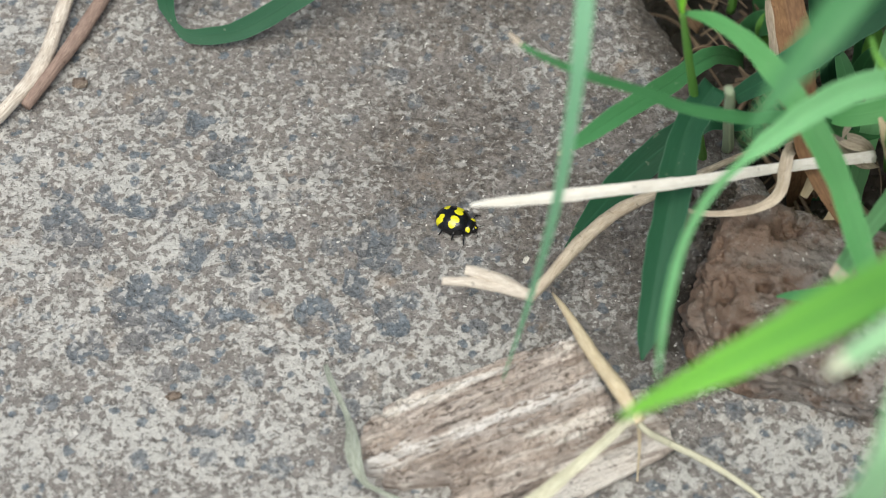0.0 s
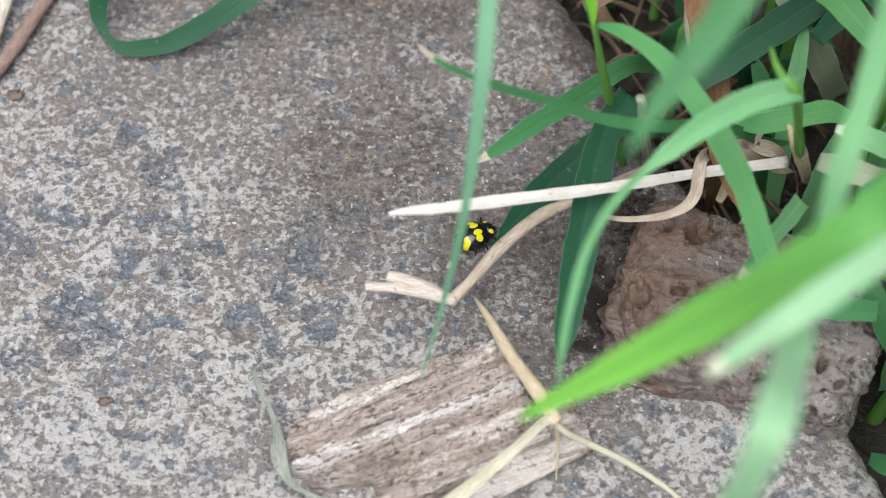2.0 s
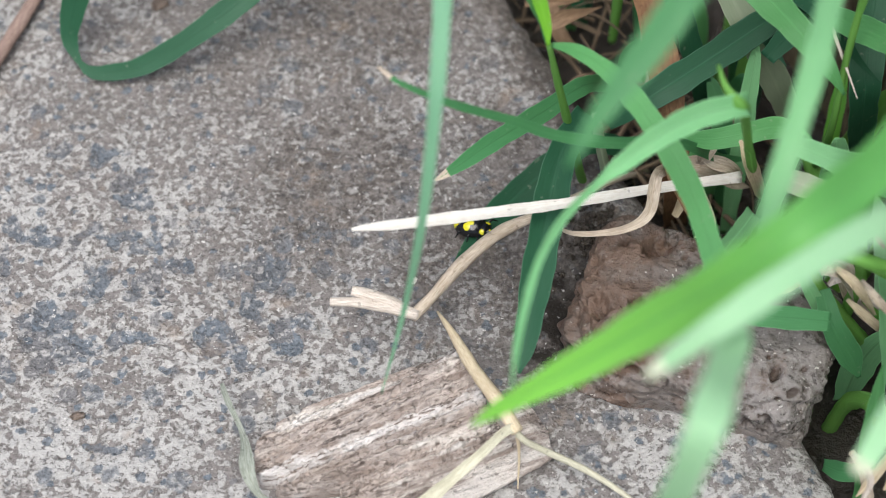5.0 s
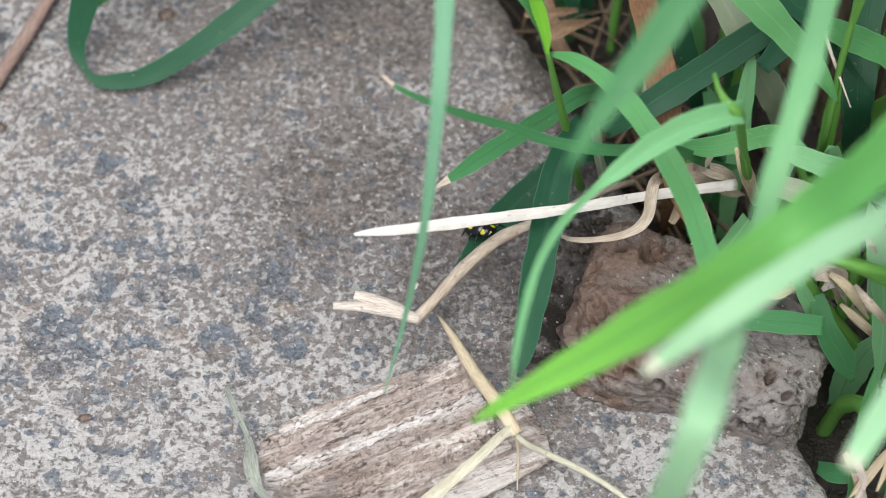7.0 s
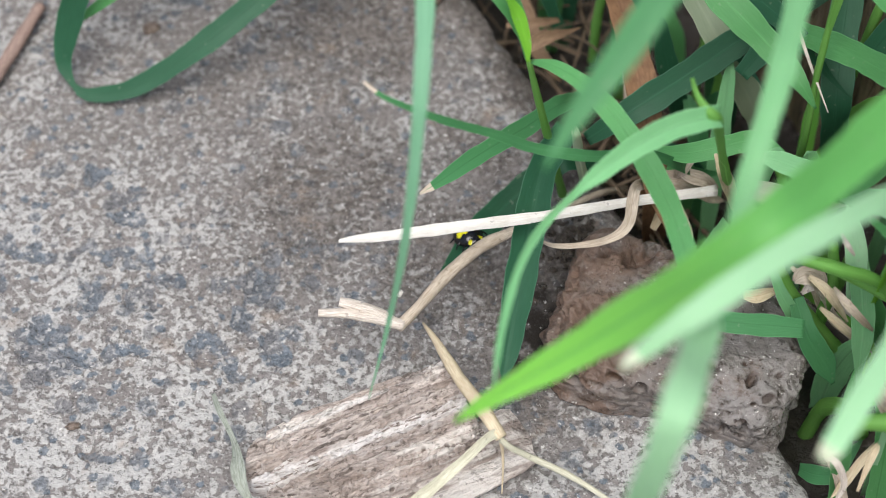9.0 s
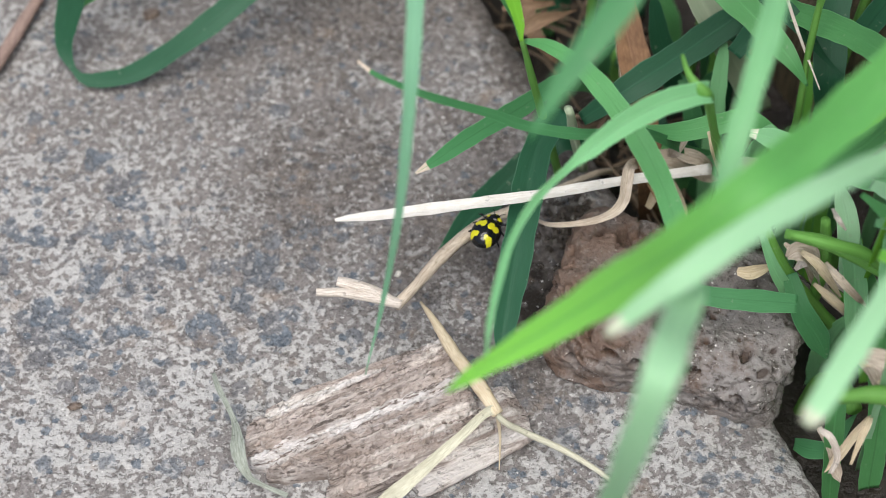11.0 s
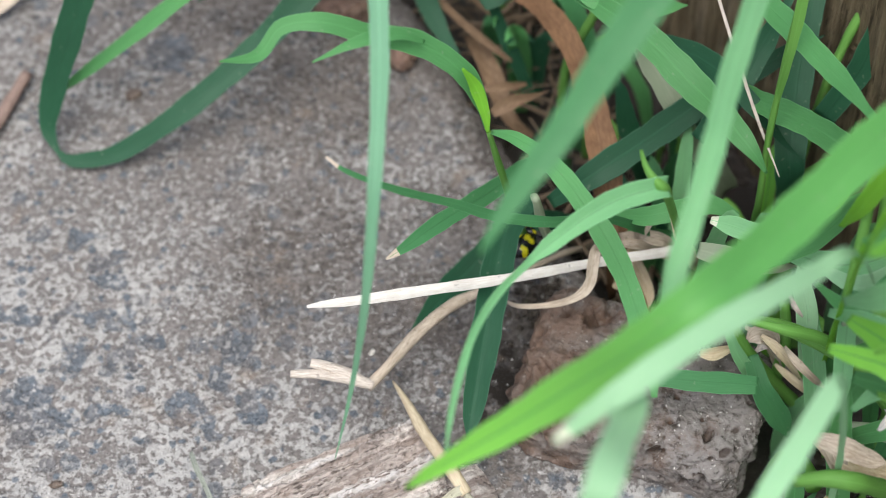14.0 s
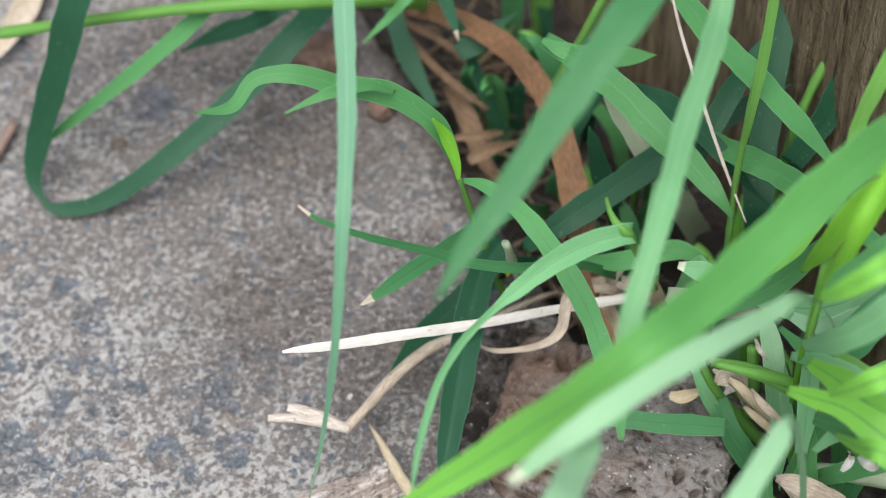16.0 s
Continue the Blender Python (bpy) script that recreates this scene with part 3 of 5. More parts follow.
def rough_stone():
    """A blocky lump of scoria: flat broken top, gas holes of many sizes with raised lips."""
    rng = random.Random(3)
    bm = bmesh.new()
    bmesh.ops.create_icosphere(bm, subdivisions=7, radius=1.0)
    holes = [(Vector(w).normalized(), rad * 1.35, deep * 0.9, oval, turn) for w, rad, deep, oval, turn in (
        ((-0.38, 0.44, 0.78), 0.15, 1.3, 0.6, 0.9), ((-0.35, 0.76, 0.78), 0.11, 1.5, 0.8, 0.2), ((-0.44, -0.15, 0.78), 0.06, 1.9, 0.9, 0.0), ((-0.62, -0.78, 0.78), 0.10, 1.2, 0.6, 1.5),
        ((0.5, -0.42, 0.76), 0.08, 1.5, 0.55, 1.35), ((0.27, -0.46, 0.85), 0.034, 2.2, 0.9, 0.3), ((0.19, -0.75, 0.64), 0.086, 1.5, 0.65, 1.3), ((0.56, -0.79, 0.25), 0.075, 1.9, 0.8, 1.2),
        ((-0.15, -0.8, 0.58), 0.075, 1.7, 0.7, 1.3), ((0.59, -0.51, 0.63), 0.06, 0.5, 0.7, 0.8), ((-0.4, -0.98, 0.78), 0.09, 1.3, 0.6, 2.2), ((-0.75, -0.3, 0.78), 0.12, 0.8, 0.6, 1.9))]
    for _ in range(190):
        way = Vector((rng.gauss(0, 1), rng.gauss(-0.25, 0.9), abs(rng.gauss(0.3, 0.8)))).normalized()
        holes.append((way, rng.choice((0.018, 0.022, 0.028, 0.036, 0.045, 0.06)), rng.uniform(0.5, 1.5), rng.uniform(0.55, 1.0), rng.uniform(0, 3.1)))
    sunk = bm.verts.layers.float.new("hole")
    size = Vector((11.0, 7.9, 5.0))

    def shell(d):
        r = (abs(d.x) ** 5 + abs(d.y) ** 5 + abs(d.z) ** 5) ** -0.2
        r *= 0.93 + 0.2 * fbm(d + Vector((3, 0, 0)), 3, 1.5) + 0.07 * fbm(d + Vector((3, 5, 0)), 3, 4)
        return d * r * size

    holes = [(shell(h), rad * 9.0, deep, oval, Vector((math.cos(turn), math.sin(turn), 0.0))) for h, rad, deep, oval, turn in holes]
    for v in bm.verts:
        d = v.co.normalized()
        q = shell(d)
        out = Vector((d.x * abs(d.x) ** 3 / size.x, d.y * abs(d.y) ** 3 / size.y, d.z * abs(d.z) ** 3 / size.z)).normalized()
        lift = 0.5 * fbm(q + Vector((40, 0, 0)), 3, 0.4) + 0.2 * fbm(q, 3, 1.3) + 0.07 * fbm(q, 2, 4.5)
        for c, rad, deep, oval, axis in holes:
            off = q - c
            if off.length_squared > 3 * rad * rad:
                continue
            long = off.dot(axis)
            g = math.hypot(long, (off - axis * long).length / oval) / rad
            g *= 1 + 0.3 * fbm(q, 2, 1.8)
            if g < 1.6:
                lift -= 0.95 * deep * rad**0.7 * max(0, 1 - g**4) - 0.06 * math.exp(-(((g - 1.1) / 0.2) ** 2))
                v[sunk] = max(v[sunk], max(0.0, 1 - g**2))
        v.co = (q + out * lift) * 0.001
    me = bpy.data.meshes.new("rough_stone")
    bm.to_mesh(me)
    bm.free()
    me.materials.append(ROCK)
    me.polygons.foreach_set("use_smooth", np.ones(len(me.polygons), dtype=bool))
    ob = new("rough_stone", me)
    ob.matrix_world = pose(0.0211, -0.0277, 0.0016, 3, 4, -17)
    tagged(ob, "rough brown-grey volcanic stone with gas holes, lying at the slab edge", "stone")


rough_stone()
stone("pebble", "reddish brown pebble half under a grass blade at the slab edge", "pebble", (-0.0052, 0.0195, 0.0016), (0.003, 0.0022, 0.002), (0, 0, 20), RED_ROCK, 0.25, 5, 4, "pebbles")
stone("pebble", "small brown pebble at the slab edge", "pebble", (0.0005, 0.0135, 0.001), (0.0018, 0.0014, 0.0014), (0, 0, 60), RED_ROCK, 0.25, 8, 3, "pebbles")
stone("pebble", "small brown crumb of earth on the slab", "pebble", (-0.0405, -0.004, 0.0003), (0.0007, 0.0005, 0.0004), (0, 0, 0), EARTH, 0.3, 9, 3, "pebbles")
stone("pebble", "small brown crumb of earth on the slab", "pebble", (-0.0296, -0.0345, 0.0002), (0.0006, 0.0003, 0.0003), (0, 0, 10), EARTH, 0.3, 10, 3, "pebbles")
stone("pebble", "small brown crumb of earth on the slab", "pebble", (-0.0262, 0.0095, 0.0003), (0.0008, 0.0006, 0.0004), (0, 0, 40), EARTH, 0.3, 13, 3, "pebbles")
stone("pebble", "small white grain on the slab", "grain", (-0.0024, -0.0215, 0.0002), (0.00035, 0.00022, 0.0002), (0, 0, 60), GRIT_WHITE, 0.2, 11, 3, "pebbles")


# ---- the wood chip ----
def splinter(name, parent, x0, x1, y, z, width, height, seed, sub=46, lean=0.0):
    """One bundle of wood fibres: a long rough strip with a broken, stepped surface and ragged ends."""
    m, verts = 14, []
    for i in range(sub + 1):
        s = i / sub
        x = x0 + (x1 - x0) * s
        ends = min(1.0, 0.35 + 5 * min(s, 1 - s))
        for j in range(m):
            a = 2 * math.pi * j / m
            ca, sa = math.cos(a), math.sin(a)
            yy = 0.5 * width * math.copysign(abs(ca) ** 0.6, ca)
            zz = 0.5 * height * math.copysign(abs(sa) ** 0.7, sa) * ends
            step = 0.00035 * (1 if noise.noise((x * 260 + seed, yy * 900, seed)) > 0.08 else 0)
            rough = 0.00042 * fbm((x * 130, (yy + y) * 1100, seed), 4, 1.0) + 0.00022 * fbm((x * 700, yy * 1800, seed), 3, 1.0)
            jag = 0.0011 * noise.noise((yy * 1500 + seed, zz * 900, 2.0)) * abs(2 * s - 1) ** 8
            verts.append((x + jag, y + lean * (x - x0) + yy * (0.8 + 0.2 * ends) + rough * 0.7, z + zz + (rough - step if sa > -0.2 else 0)))
    faces = [(i * m + j, i * m + (j + 1) % m, (i + 1) * m + (j + 1) % m, (i + 1) * m + j) for i in range(sub) for j in range(m)]
    faces += [tuple(range(m))[::-1], tuple(range(sub * m, sub * m + m))]
    return mesh_object(name, verts, faces, CHIP, parent)


def wood_chip():
    root = thing("wood_chip", "splintered chip of weathered grey-brown wood lying on the slab", "wood chip")
    root.matrix_world = pose(-0.0041, -0.0370, 0.0, 0, 0, 24.6)
    rng = random.Random(12)
    pits = [(rng.uniform(-0.010, 0.008), rng.uniform(-0.005, 0.0045), rng.uniform(0.00012, 0.0004), rng.uniform(0.00008, 0.00014)) for _ in range(70)]
    # the ends: the near corner is broken away in steps, the far end is cut nearly square (mm across, mm along)
    across = (-6.0, -4.8, -3.8, -2.75, -2.5, -1.72, -1.2, -1.0, -0.1, 0.2, 1.46, 2.44, 3.45, 3.6, 4.2, 4.8)
    left = (-6.9, -6.7, -6.0, -5.6, -6.9, -9.2, -9.9, -10.4, -10.0, -11.1, -11.4, -10.85, -9.7, -8.5, -8.2, -6.3)
    right = ((-6.0, 8.6), (-2.0, 7.7), (2.0, 8.2), (3.6, 8.0), (4.8, 6.8))
    nx, ny = 250, 120
    verts, hole, pale = [], [], []
    for j in range(ny + 1):
        y = -6.0 + 10.2 * j / ny
        x0 = np.interp(y, across, left) + 0.45 * fbm((0, y, 1), 4, 2.6)
        x1 = np.interp(y, *zip(*right)) + 0.25 * fbm((0, y, 7), 3, 1.9)
        for i in range(nx + 1):
            s = i / nx
            x = x0 + (x1 - x0) * s
            # height: low towards the lower side, fibre bundles in stepped layers
            crown = np.interp(y, (-6, -4.5, -1, 2, 4, 4.8), (1.5, 2.3, 3.0, 3.1, 2.6, 1.7)) + 0.012 * x
            bundle = fbm((x * 0.045, y * 0.62, 3), 3, 1.0) * 3.4 + fbm((x * 0.12, y * 1.3, 8), 2, 1.0)
            step = math.floor(bundle) + min(1.0, (bundle - math.floor(bundle)) ** 4 * 1.8)
            z = crown + 0.7 * step + 0.5 * fbm((x * 0.16, y * 2.9, 5), 3, 1.0) + 0.6 * fbm((x * 1.1, y * 3.0, 9), 3, 1.0) + 0.22 * fbm((x, y, 2), 2, 2.6)
            # the near end is rotten and has broken into blocks
            rot = max(0.0, min(1.0, (x0 + 4.2 - x) / 3.0))
            if rot > 0:
                block = noise.cell_vector((x * 0.9 + 0.5 * y, y * 1.9, 4.0))
                z += rot * (1.5 * (block.x - 0.62) + 0.5 * fbm((x, y * 1.4, 21), 3, 1.3))
            deep = 0.0
            for px, py, a, w in pits:
                g = math.hypot((x * 0.001 - px) / a, (y * 0.001 - py) / w)
                if g < 1.3:
                    deep = max(deep, 1 - (g / 1.3) ** 2)
            edge = min((x - x0) / 0.22, (x1 - x) / 0.3, (4.2 - y) / 0.25, (y + 6.0) / 0.25)
            z *= min(1.0, max(0.0, edge + 0.25)) ** 0.45 if edge < 0.75 else 1.0
            verts.append((x * 0.001, (y + 0.12 * fbm((x * 0.25, y, 4), 3, 1.0)) * 0.001, max(0.0001, z - 0.42 * deep) * 0.001))
            hole.append(deep * 0.7)
            # a sun-bleached band runs along the middle, with a thinner one near the upper edge
            wave = y + 0.5 + 0.05 * x + 0.9 * fbm((x * 0.2, y * 0.5, 11), 3, 1.0)
            pale.append(max(0.0, min(1.0, 1.35 - abs(wave) / 0.75 + 1.6 * fbm((x * 0.3, y * 2.4, 6), 3, 1.0)), min(1.0, 1.0 - abs(y - 3.5) / 0.35 + 1.4 * fbm((x * 0.3, y * 2.4, 16), 3, 1.0))))
    n = nx + 1
    faces = [(j * n + i, j * n + i + 1, (j + 1) * n + i + 1, (j + 1) * n + i) for j in range(ny) for i in range(nx)]
    # skirt down to the slab, all round
    rim = list(range(n)) + [j * n + nx for j in range(1, ny + 1)] + [ny * n + i for i in range(nx - 1, -1, -1)] + [j * n for j in range(ny - 1, 0, -1)]
    base = len(verts)
    verts += [(verts[i][0] * 0.99, verts[i][1] * 0.98, -0.0003) for i in rim]
    hole += [0.3] * len(rim)
    pale += [0.0] * len(rim)
    faces += [(rim[i], base + i, base + (i + 1) % len(rim), rim[(i + 1) % len(rim)]) for i in range(len(rim))]
    body = mesh_object("body", verts, faces, CHIP, root)
    for key, values in (("hole", hole), ("bleach", pale)):
        body.data.attributes.new(key, "FLOAT", "POINT").data.foreach_set("value", np.array(values, dtype=np.float32))
    # loose fibre bundles lying on and beside the body
    splinter("splinter", root, -0.0072, 0.0066, 0.0042, 0.0020, 0.0008, 0.0010, 31.0, 70)
    splinter("splinter", root, 0.0005, 0.0112, -0.0066, 0.0006, 0.0030, 0.0012, 71.0, 50, 0.10)
    splinter("splinter", root, 0.004, 0.0112, -0.0035, 0.0009, 0.0036, 0.0015, 77.0, 40, 0.05)


wood_chip()

# ---- grass, straw and dry leaves ----
tuft_a = thing("grass_tuft", "fresh green grass tuft rooted beside the rough stone", "grass")
blade(tuft_a, "stem", STEM, [(8.2, -16.8, 25.4, 0.47), (9.1, -16.0, 20.0, 0.58), (10.4, -14.1, 12.0, 0.72), (12.1, -11.1, 1.0, 0.84), (13.2, -7.4, -7.0, 0.87)], round_=True)
blade(tuft_a, "leaf_blade", LEAF, [(8.1, -16.8, 25.5, 0.39), (7.6, -16.4, 28.5, 1.15), (6.1, -16.0, 32.0, 1.73), (2.8, -15.7, 35.0, 1.93), (-1.2, -16.3, 37.0, 1.69), (-4.6, -16.4, 38.5, 1.46), (-7.7, -16.8, 38.5, 1.24), (-9.6, -18.3, 37.0, 0.94), (-12.8, -17.1, 35.0, 0.19)])
blade(tuft_a, "leaf_blade", LEAF, [(3.2, -16.0, 35.6, 0.3), (1.1, -16.8, 37.5, 1.0), (-1.9, -18.5, 38.5, 0.88), (-5.3, -20.0, 38.0, 0.13)])
blade(tuft_a, "leaf_blade", LEAF_MID, [(-0.5, -23.0, 16.5, 0.17), (0.3, -22.4, 16.5, 0.62), (1.6, -21.2, 16.3, 1.14), (4.2, -18.4, 15.5, 1.49), (8.2, -13.6, 13.0, 1.66), (12.4, -7.4, 9.0, 1.54), (16.9, 2.7, -4.0, 1.48)], tip=STRAW)
blade(tuft_a, "leaf_blade", LEAF_MID, [(-4.4, -26.0, 34.0, 0.17), (-2.8, -26.7, 33.0, 0.39), (0.9, -26.2, 30.0, 0.59), (5.3, -24.6, 26.0, 0.74), (8.5, -23.6, 23.0, 0.89), (13.2, -22.1, 20.0, 0.92), (18.1, -19.6, 17.0, 0.86), (23.3, -14.6, 8.0, 0.83)], tip=STRAW)
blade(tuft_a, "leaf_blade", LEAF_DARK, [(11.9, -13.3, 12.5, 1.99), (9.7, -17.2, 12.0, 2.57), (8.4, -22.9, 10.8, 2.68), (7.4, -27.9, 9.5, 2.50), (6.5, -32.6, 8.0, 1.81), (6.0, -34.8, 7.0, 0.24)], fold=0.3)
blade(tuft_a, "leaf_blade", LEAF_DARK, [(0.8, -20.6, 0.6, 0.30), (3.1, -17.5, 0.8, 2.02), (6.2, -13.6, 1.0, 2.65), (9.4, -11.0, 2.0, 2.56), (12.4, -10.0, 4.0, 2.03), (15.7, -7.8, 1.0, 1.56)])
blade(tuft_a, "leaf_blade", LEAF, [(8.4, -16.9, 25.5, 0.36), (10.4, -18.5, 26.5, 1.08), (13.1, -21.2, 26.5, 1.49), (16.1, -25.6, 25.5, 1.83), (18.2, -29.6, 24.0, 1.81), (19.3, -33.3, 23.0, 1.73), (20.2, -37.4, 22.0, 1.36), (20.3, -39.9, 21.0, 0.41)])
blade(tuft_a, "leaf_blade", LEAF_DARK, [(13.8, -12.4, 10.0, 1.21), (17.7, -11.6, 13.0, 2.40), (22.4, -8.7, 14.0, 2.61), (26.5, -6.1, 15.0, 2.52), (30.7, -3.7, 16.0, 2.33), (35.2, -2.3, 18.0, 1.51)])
blade(tuft_a, "leaf_blade", LEAF_PALE, [(21.4, -28.2, 32.3, 1.6), (20.2, -28.8, 32.8, 1.8), (17.6, -30.0, 33.2, 1.75), (14.8, -31.8, 33.2, 1.7), (12.4, -33.7, 32.9, 1.25), (10.6, -35.2, 32.5, 0.6), (8.2, -38.6, 33.4, 0.62), (6.4, -42.8, 34.6, 0.58), (5.3, -47.0, 35.3, 0.54), (4.7, -50.2, 35.8, 0.45), (4.3, -53.3, 36.0, 0.12)], fold=0.4)
blade(tuft_a, "stem", STEM, [(19.5, -25.7, 33.6, 0.30), (19.8, -27.2, 33.4, 0.50), (20.5, -28.3, 33.0, 0.75), (21.2, -28.2, 32.0, 0.90), (22.2, -25.9, 27.0, 0.70), (23.5, -22.7, 20.0, 0.75), (25.9, -16.3, 8.0, 0.85), (28.8, -8.2, -5.0, 0.90)], round_=True)
arch_a = thing("overhanging_grass", "pale green grass blade arching over the slab with its tip hanging", "grass")
blade(arch_a, "leaf_blade", LEAF_BLUE, [(1.2, 14.7, 40.0, 1.66), (0.6, -14.1, 53.0, 1.58), (0.1, -20.1, 51.0, 1.53), (0.2, -24.8, 49.0, 1.44), (0.2, -29.4, 47.0, 1.29), (-0.2, -35.6, 44.0, 0.99), (-1.2, -39.5, 35.0, 0.66), (-2.7, -40.8, 25.0, 0.36), (-4.4, -42.5, 17.0, 0.08)])
arch_b = thing("overhanging_grass", "pale green grass blade leaning over the tuft, seen close", "grass")
blade(arch_b, "leaf_blade", LEAF_MID, [(32.6, -4.0, 55.0, 2.45), (23.0, -31.1, 68.0, 2.45), (19.6, -38.2, 69.0, 2.43), (16.9, -42.0, 68.0, 2.40), (14.0, -45.4, 66.0, 2.14), (11.1, -49.2, 64.0, 1.79), (8.5, -52.0, 62.0, 1.30), (6.6, -54.3, 60.0, 0.22)])
arch_c = thing("overhanging_grass", "pale green grass blade standing steeply over the rough stone", "grass")
blade(arch_c, "leaf_blade", LEAF_PALE, [(35.6, 10.6, 35.0, 1.51), (27.8, -21.6, 55.0, 1.45), (26.2, -27.9, 55.5, 1.60), (24.8, -32.5, 55.5, 1.63), (23.2, -36.9, 55.0, 1.60), (21.6, -42.5, 55.0, 1.54), (20.0, -47.1, 54.0, 1.49), (18.6, -50.8, 52.0, 1.30), (17.4, -53.5, 49.0, 0.27)])
arch_g = thing("overhanging_grass", "pale broken grass blade hanging with a whitish torn end", "grass")
blade(arch_g, "leaf_blade", LEAF_SHEEN, [(15.4, -59.6, 54.5, 1.13), (15.2, -61.3, 55.0, 1.90), (14.3, -64.4, 57.0, 2.04), (13.3, -67.8, 59.0, 1.98), (12.4, -69.9, 58.0, 1.85), (11.3, -69.9, 50.0, 1.63), (10.4, -66.3, 35.0, 0.73)], tip=PALE_END)
arch_d = thing("overhanging_grass", "bright green grass blade slanting low over the wood chip, very close", "grass")
blade(arch_d, "leaf_blade", LEAF_BRIGHT, [(1.7, -57.7, 39.0, 0.25), (3.4, -57.8, 41.3, 0.95), (5.8, -57.8, 43.9, 1.55), (9.1, -57.6, 47.2, 2.25), (12.5, -57.5, 51.0, 2.61), (15.8, -57.6, 55.0, 2.68), (19.0, -56.5, 58.0, 2.70), (22.7, -52.8, 57.0, 2.80), (26.7, -48.3, 56.0, 2.91), (30.7, -44.1, 56.0, 2.93), (35.8, -38.9, 55.0, 2.88), (42.8, -31.1, 50.0, 2.67), (60.5, -10.4, 25.0, 2.47), (75.0, 7.1, -5.0, 1.93)], fold=0.2)
arch_e = thing("overhanging_grass", "pale bitten grass blade with a whitish torn end", "grass")
blade(arch_e, "leaf_blade", LEAF_SHEEN, [(10.6, -63.7, 54.5, 0.56), (12.5, -62.9, 56.0, 1.21), (15.0, -61.8, 57.5, 1.48), (18.8, -59.2, 58.0, 1.60), (23.1, -55.9, 57.0, 1.53), (27.2, -51.7, 54.0, 1.24), (30.3, -47.5, 50.0, 0.79), (36.3, -35.9, 30.0, 0.73), (45.0, -21.8, -5.0, 0.90)], tip=PALE_END, facing=(0.1, -0.3, 0.95))
arch_f = thing("overhanging_grass", "pale cut grass blade with a whitish blunt end", "grass")
blade(arch_f, "leaf_blade", LEAF_SHEEN, [(21.7, -67.0, 50.0, 0.83), (22.2, -66.5, 50.5, 1.41), (23.6, -64.5, 51.0, 1.51), (25.6, -61.5, 51.0, 1.58), (27.6, -58.2, 50.3, 1.41), (28.4, -56.8, 49.6, 0.70), (30.2, -53.0, 42.0, 0.53), (34.0, -45.0, 20.0, 0.62), (36.5, -39.0, -5.0, 0.70)], tip=PALE_END)
hook_tuft = thing("overhanging_grass", "dark green grass blade bent back in a hook, touching the slab", "grass")
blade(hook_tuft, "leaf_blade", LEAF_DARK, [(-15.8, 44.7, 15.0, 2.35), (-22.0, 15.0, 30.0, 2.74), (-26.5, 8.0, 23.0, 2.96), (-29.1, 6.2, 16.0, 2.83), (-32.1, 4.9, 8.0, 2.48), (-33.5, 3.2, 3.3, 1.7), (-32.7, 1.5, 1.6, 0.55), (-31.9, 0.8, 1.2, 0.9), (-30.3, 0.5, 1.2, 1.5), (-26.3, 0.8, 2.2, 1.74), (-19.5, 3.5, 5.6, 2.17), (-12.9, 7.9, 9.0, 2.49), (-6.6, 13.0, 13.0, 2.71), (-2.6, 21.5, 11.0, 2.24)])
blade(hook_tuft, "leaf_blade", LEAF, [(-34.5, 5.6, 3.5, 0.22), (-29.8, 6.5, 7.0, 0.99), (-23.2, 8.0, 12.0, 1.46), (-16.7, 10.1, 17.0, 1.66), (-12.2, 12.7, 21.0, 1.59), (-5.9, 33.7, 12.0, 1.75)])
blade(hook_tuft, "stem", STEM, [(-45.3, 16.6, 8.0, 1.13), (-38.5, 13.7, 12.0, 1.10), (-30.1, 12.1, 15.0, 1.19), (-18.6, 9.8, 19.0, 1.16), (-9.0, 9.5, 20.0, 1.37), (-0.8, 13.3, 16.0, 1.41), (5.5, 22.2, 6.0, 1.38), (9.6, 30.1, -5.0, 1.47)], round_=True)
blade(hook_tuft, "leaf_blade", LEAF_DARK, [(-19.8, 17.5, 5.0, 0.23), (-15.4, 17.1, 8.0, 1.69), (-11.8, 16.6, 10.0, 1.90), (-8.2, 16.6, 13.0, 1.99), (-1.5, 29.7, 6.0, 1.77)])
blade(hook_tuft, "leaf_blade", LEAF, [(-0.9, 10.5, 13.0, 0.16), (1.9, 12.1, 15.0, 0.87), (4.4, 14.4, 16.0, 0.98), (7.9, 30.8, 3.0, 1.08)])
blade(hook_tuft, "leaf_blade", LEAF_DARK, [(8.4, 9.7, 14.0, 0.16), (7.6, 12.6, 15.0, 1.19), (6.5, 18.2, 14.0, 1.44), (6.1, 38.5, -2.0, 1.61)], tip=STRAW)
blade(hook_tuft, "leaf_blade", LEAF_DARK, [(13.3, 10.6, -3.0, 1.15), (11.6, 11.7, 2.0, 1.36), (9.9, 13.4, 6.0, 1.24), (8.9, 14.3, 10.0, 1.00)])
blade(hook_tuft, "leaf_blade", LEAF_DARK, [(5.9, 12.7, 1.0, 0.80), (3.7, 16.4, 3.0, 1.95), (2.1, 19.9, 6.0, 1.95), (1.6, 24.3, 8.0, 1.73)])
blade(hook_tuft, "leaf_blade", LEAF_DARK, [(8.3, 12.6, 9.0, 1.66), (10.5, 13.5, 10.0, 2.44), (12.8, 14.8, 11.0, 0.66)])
tuft_b = thing("grass_tuft", "dense green grass tuft against the old timber board", "grass")
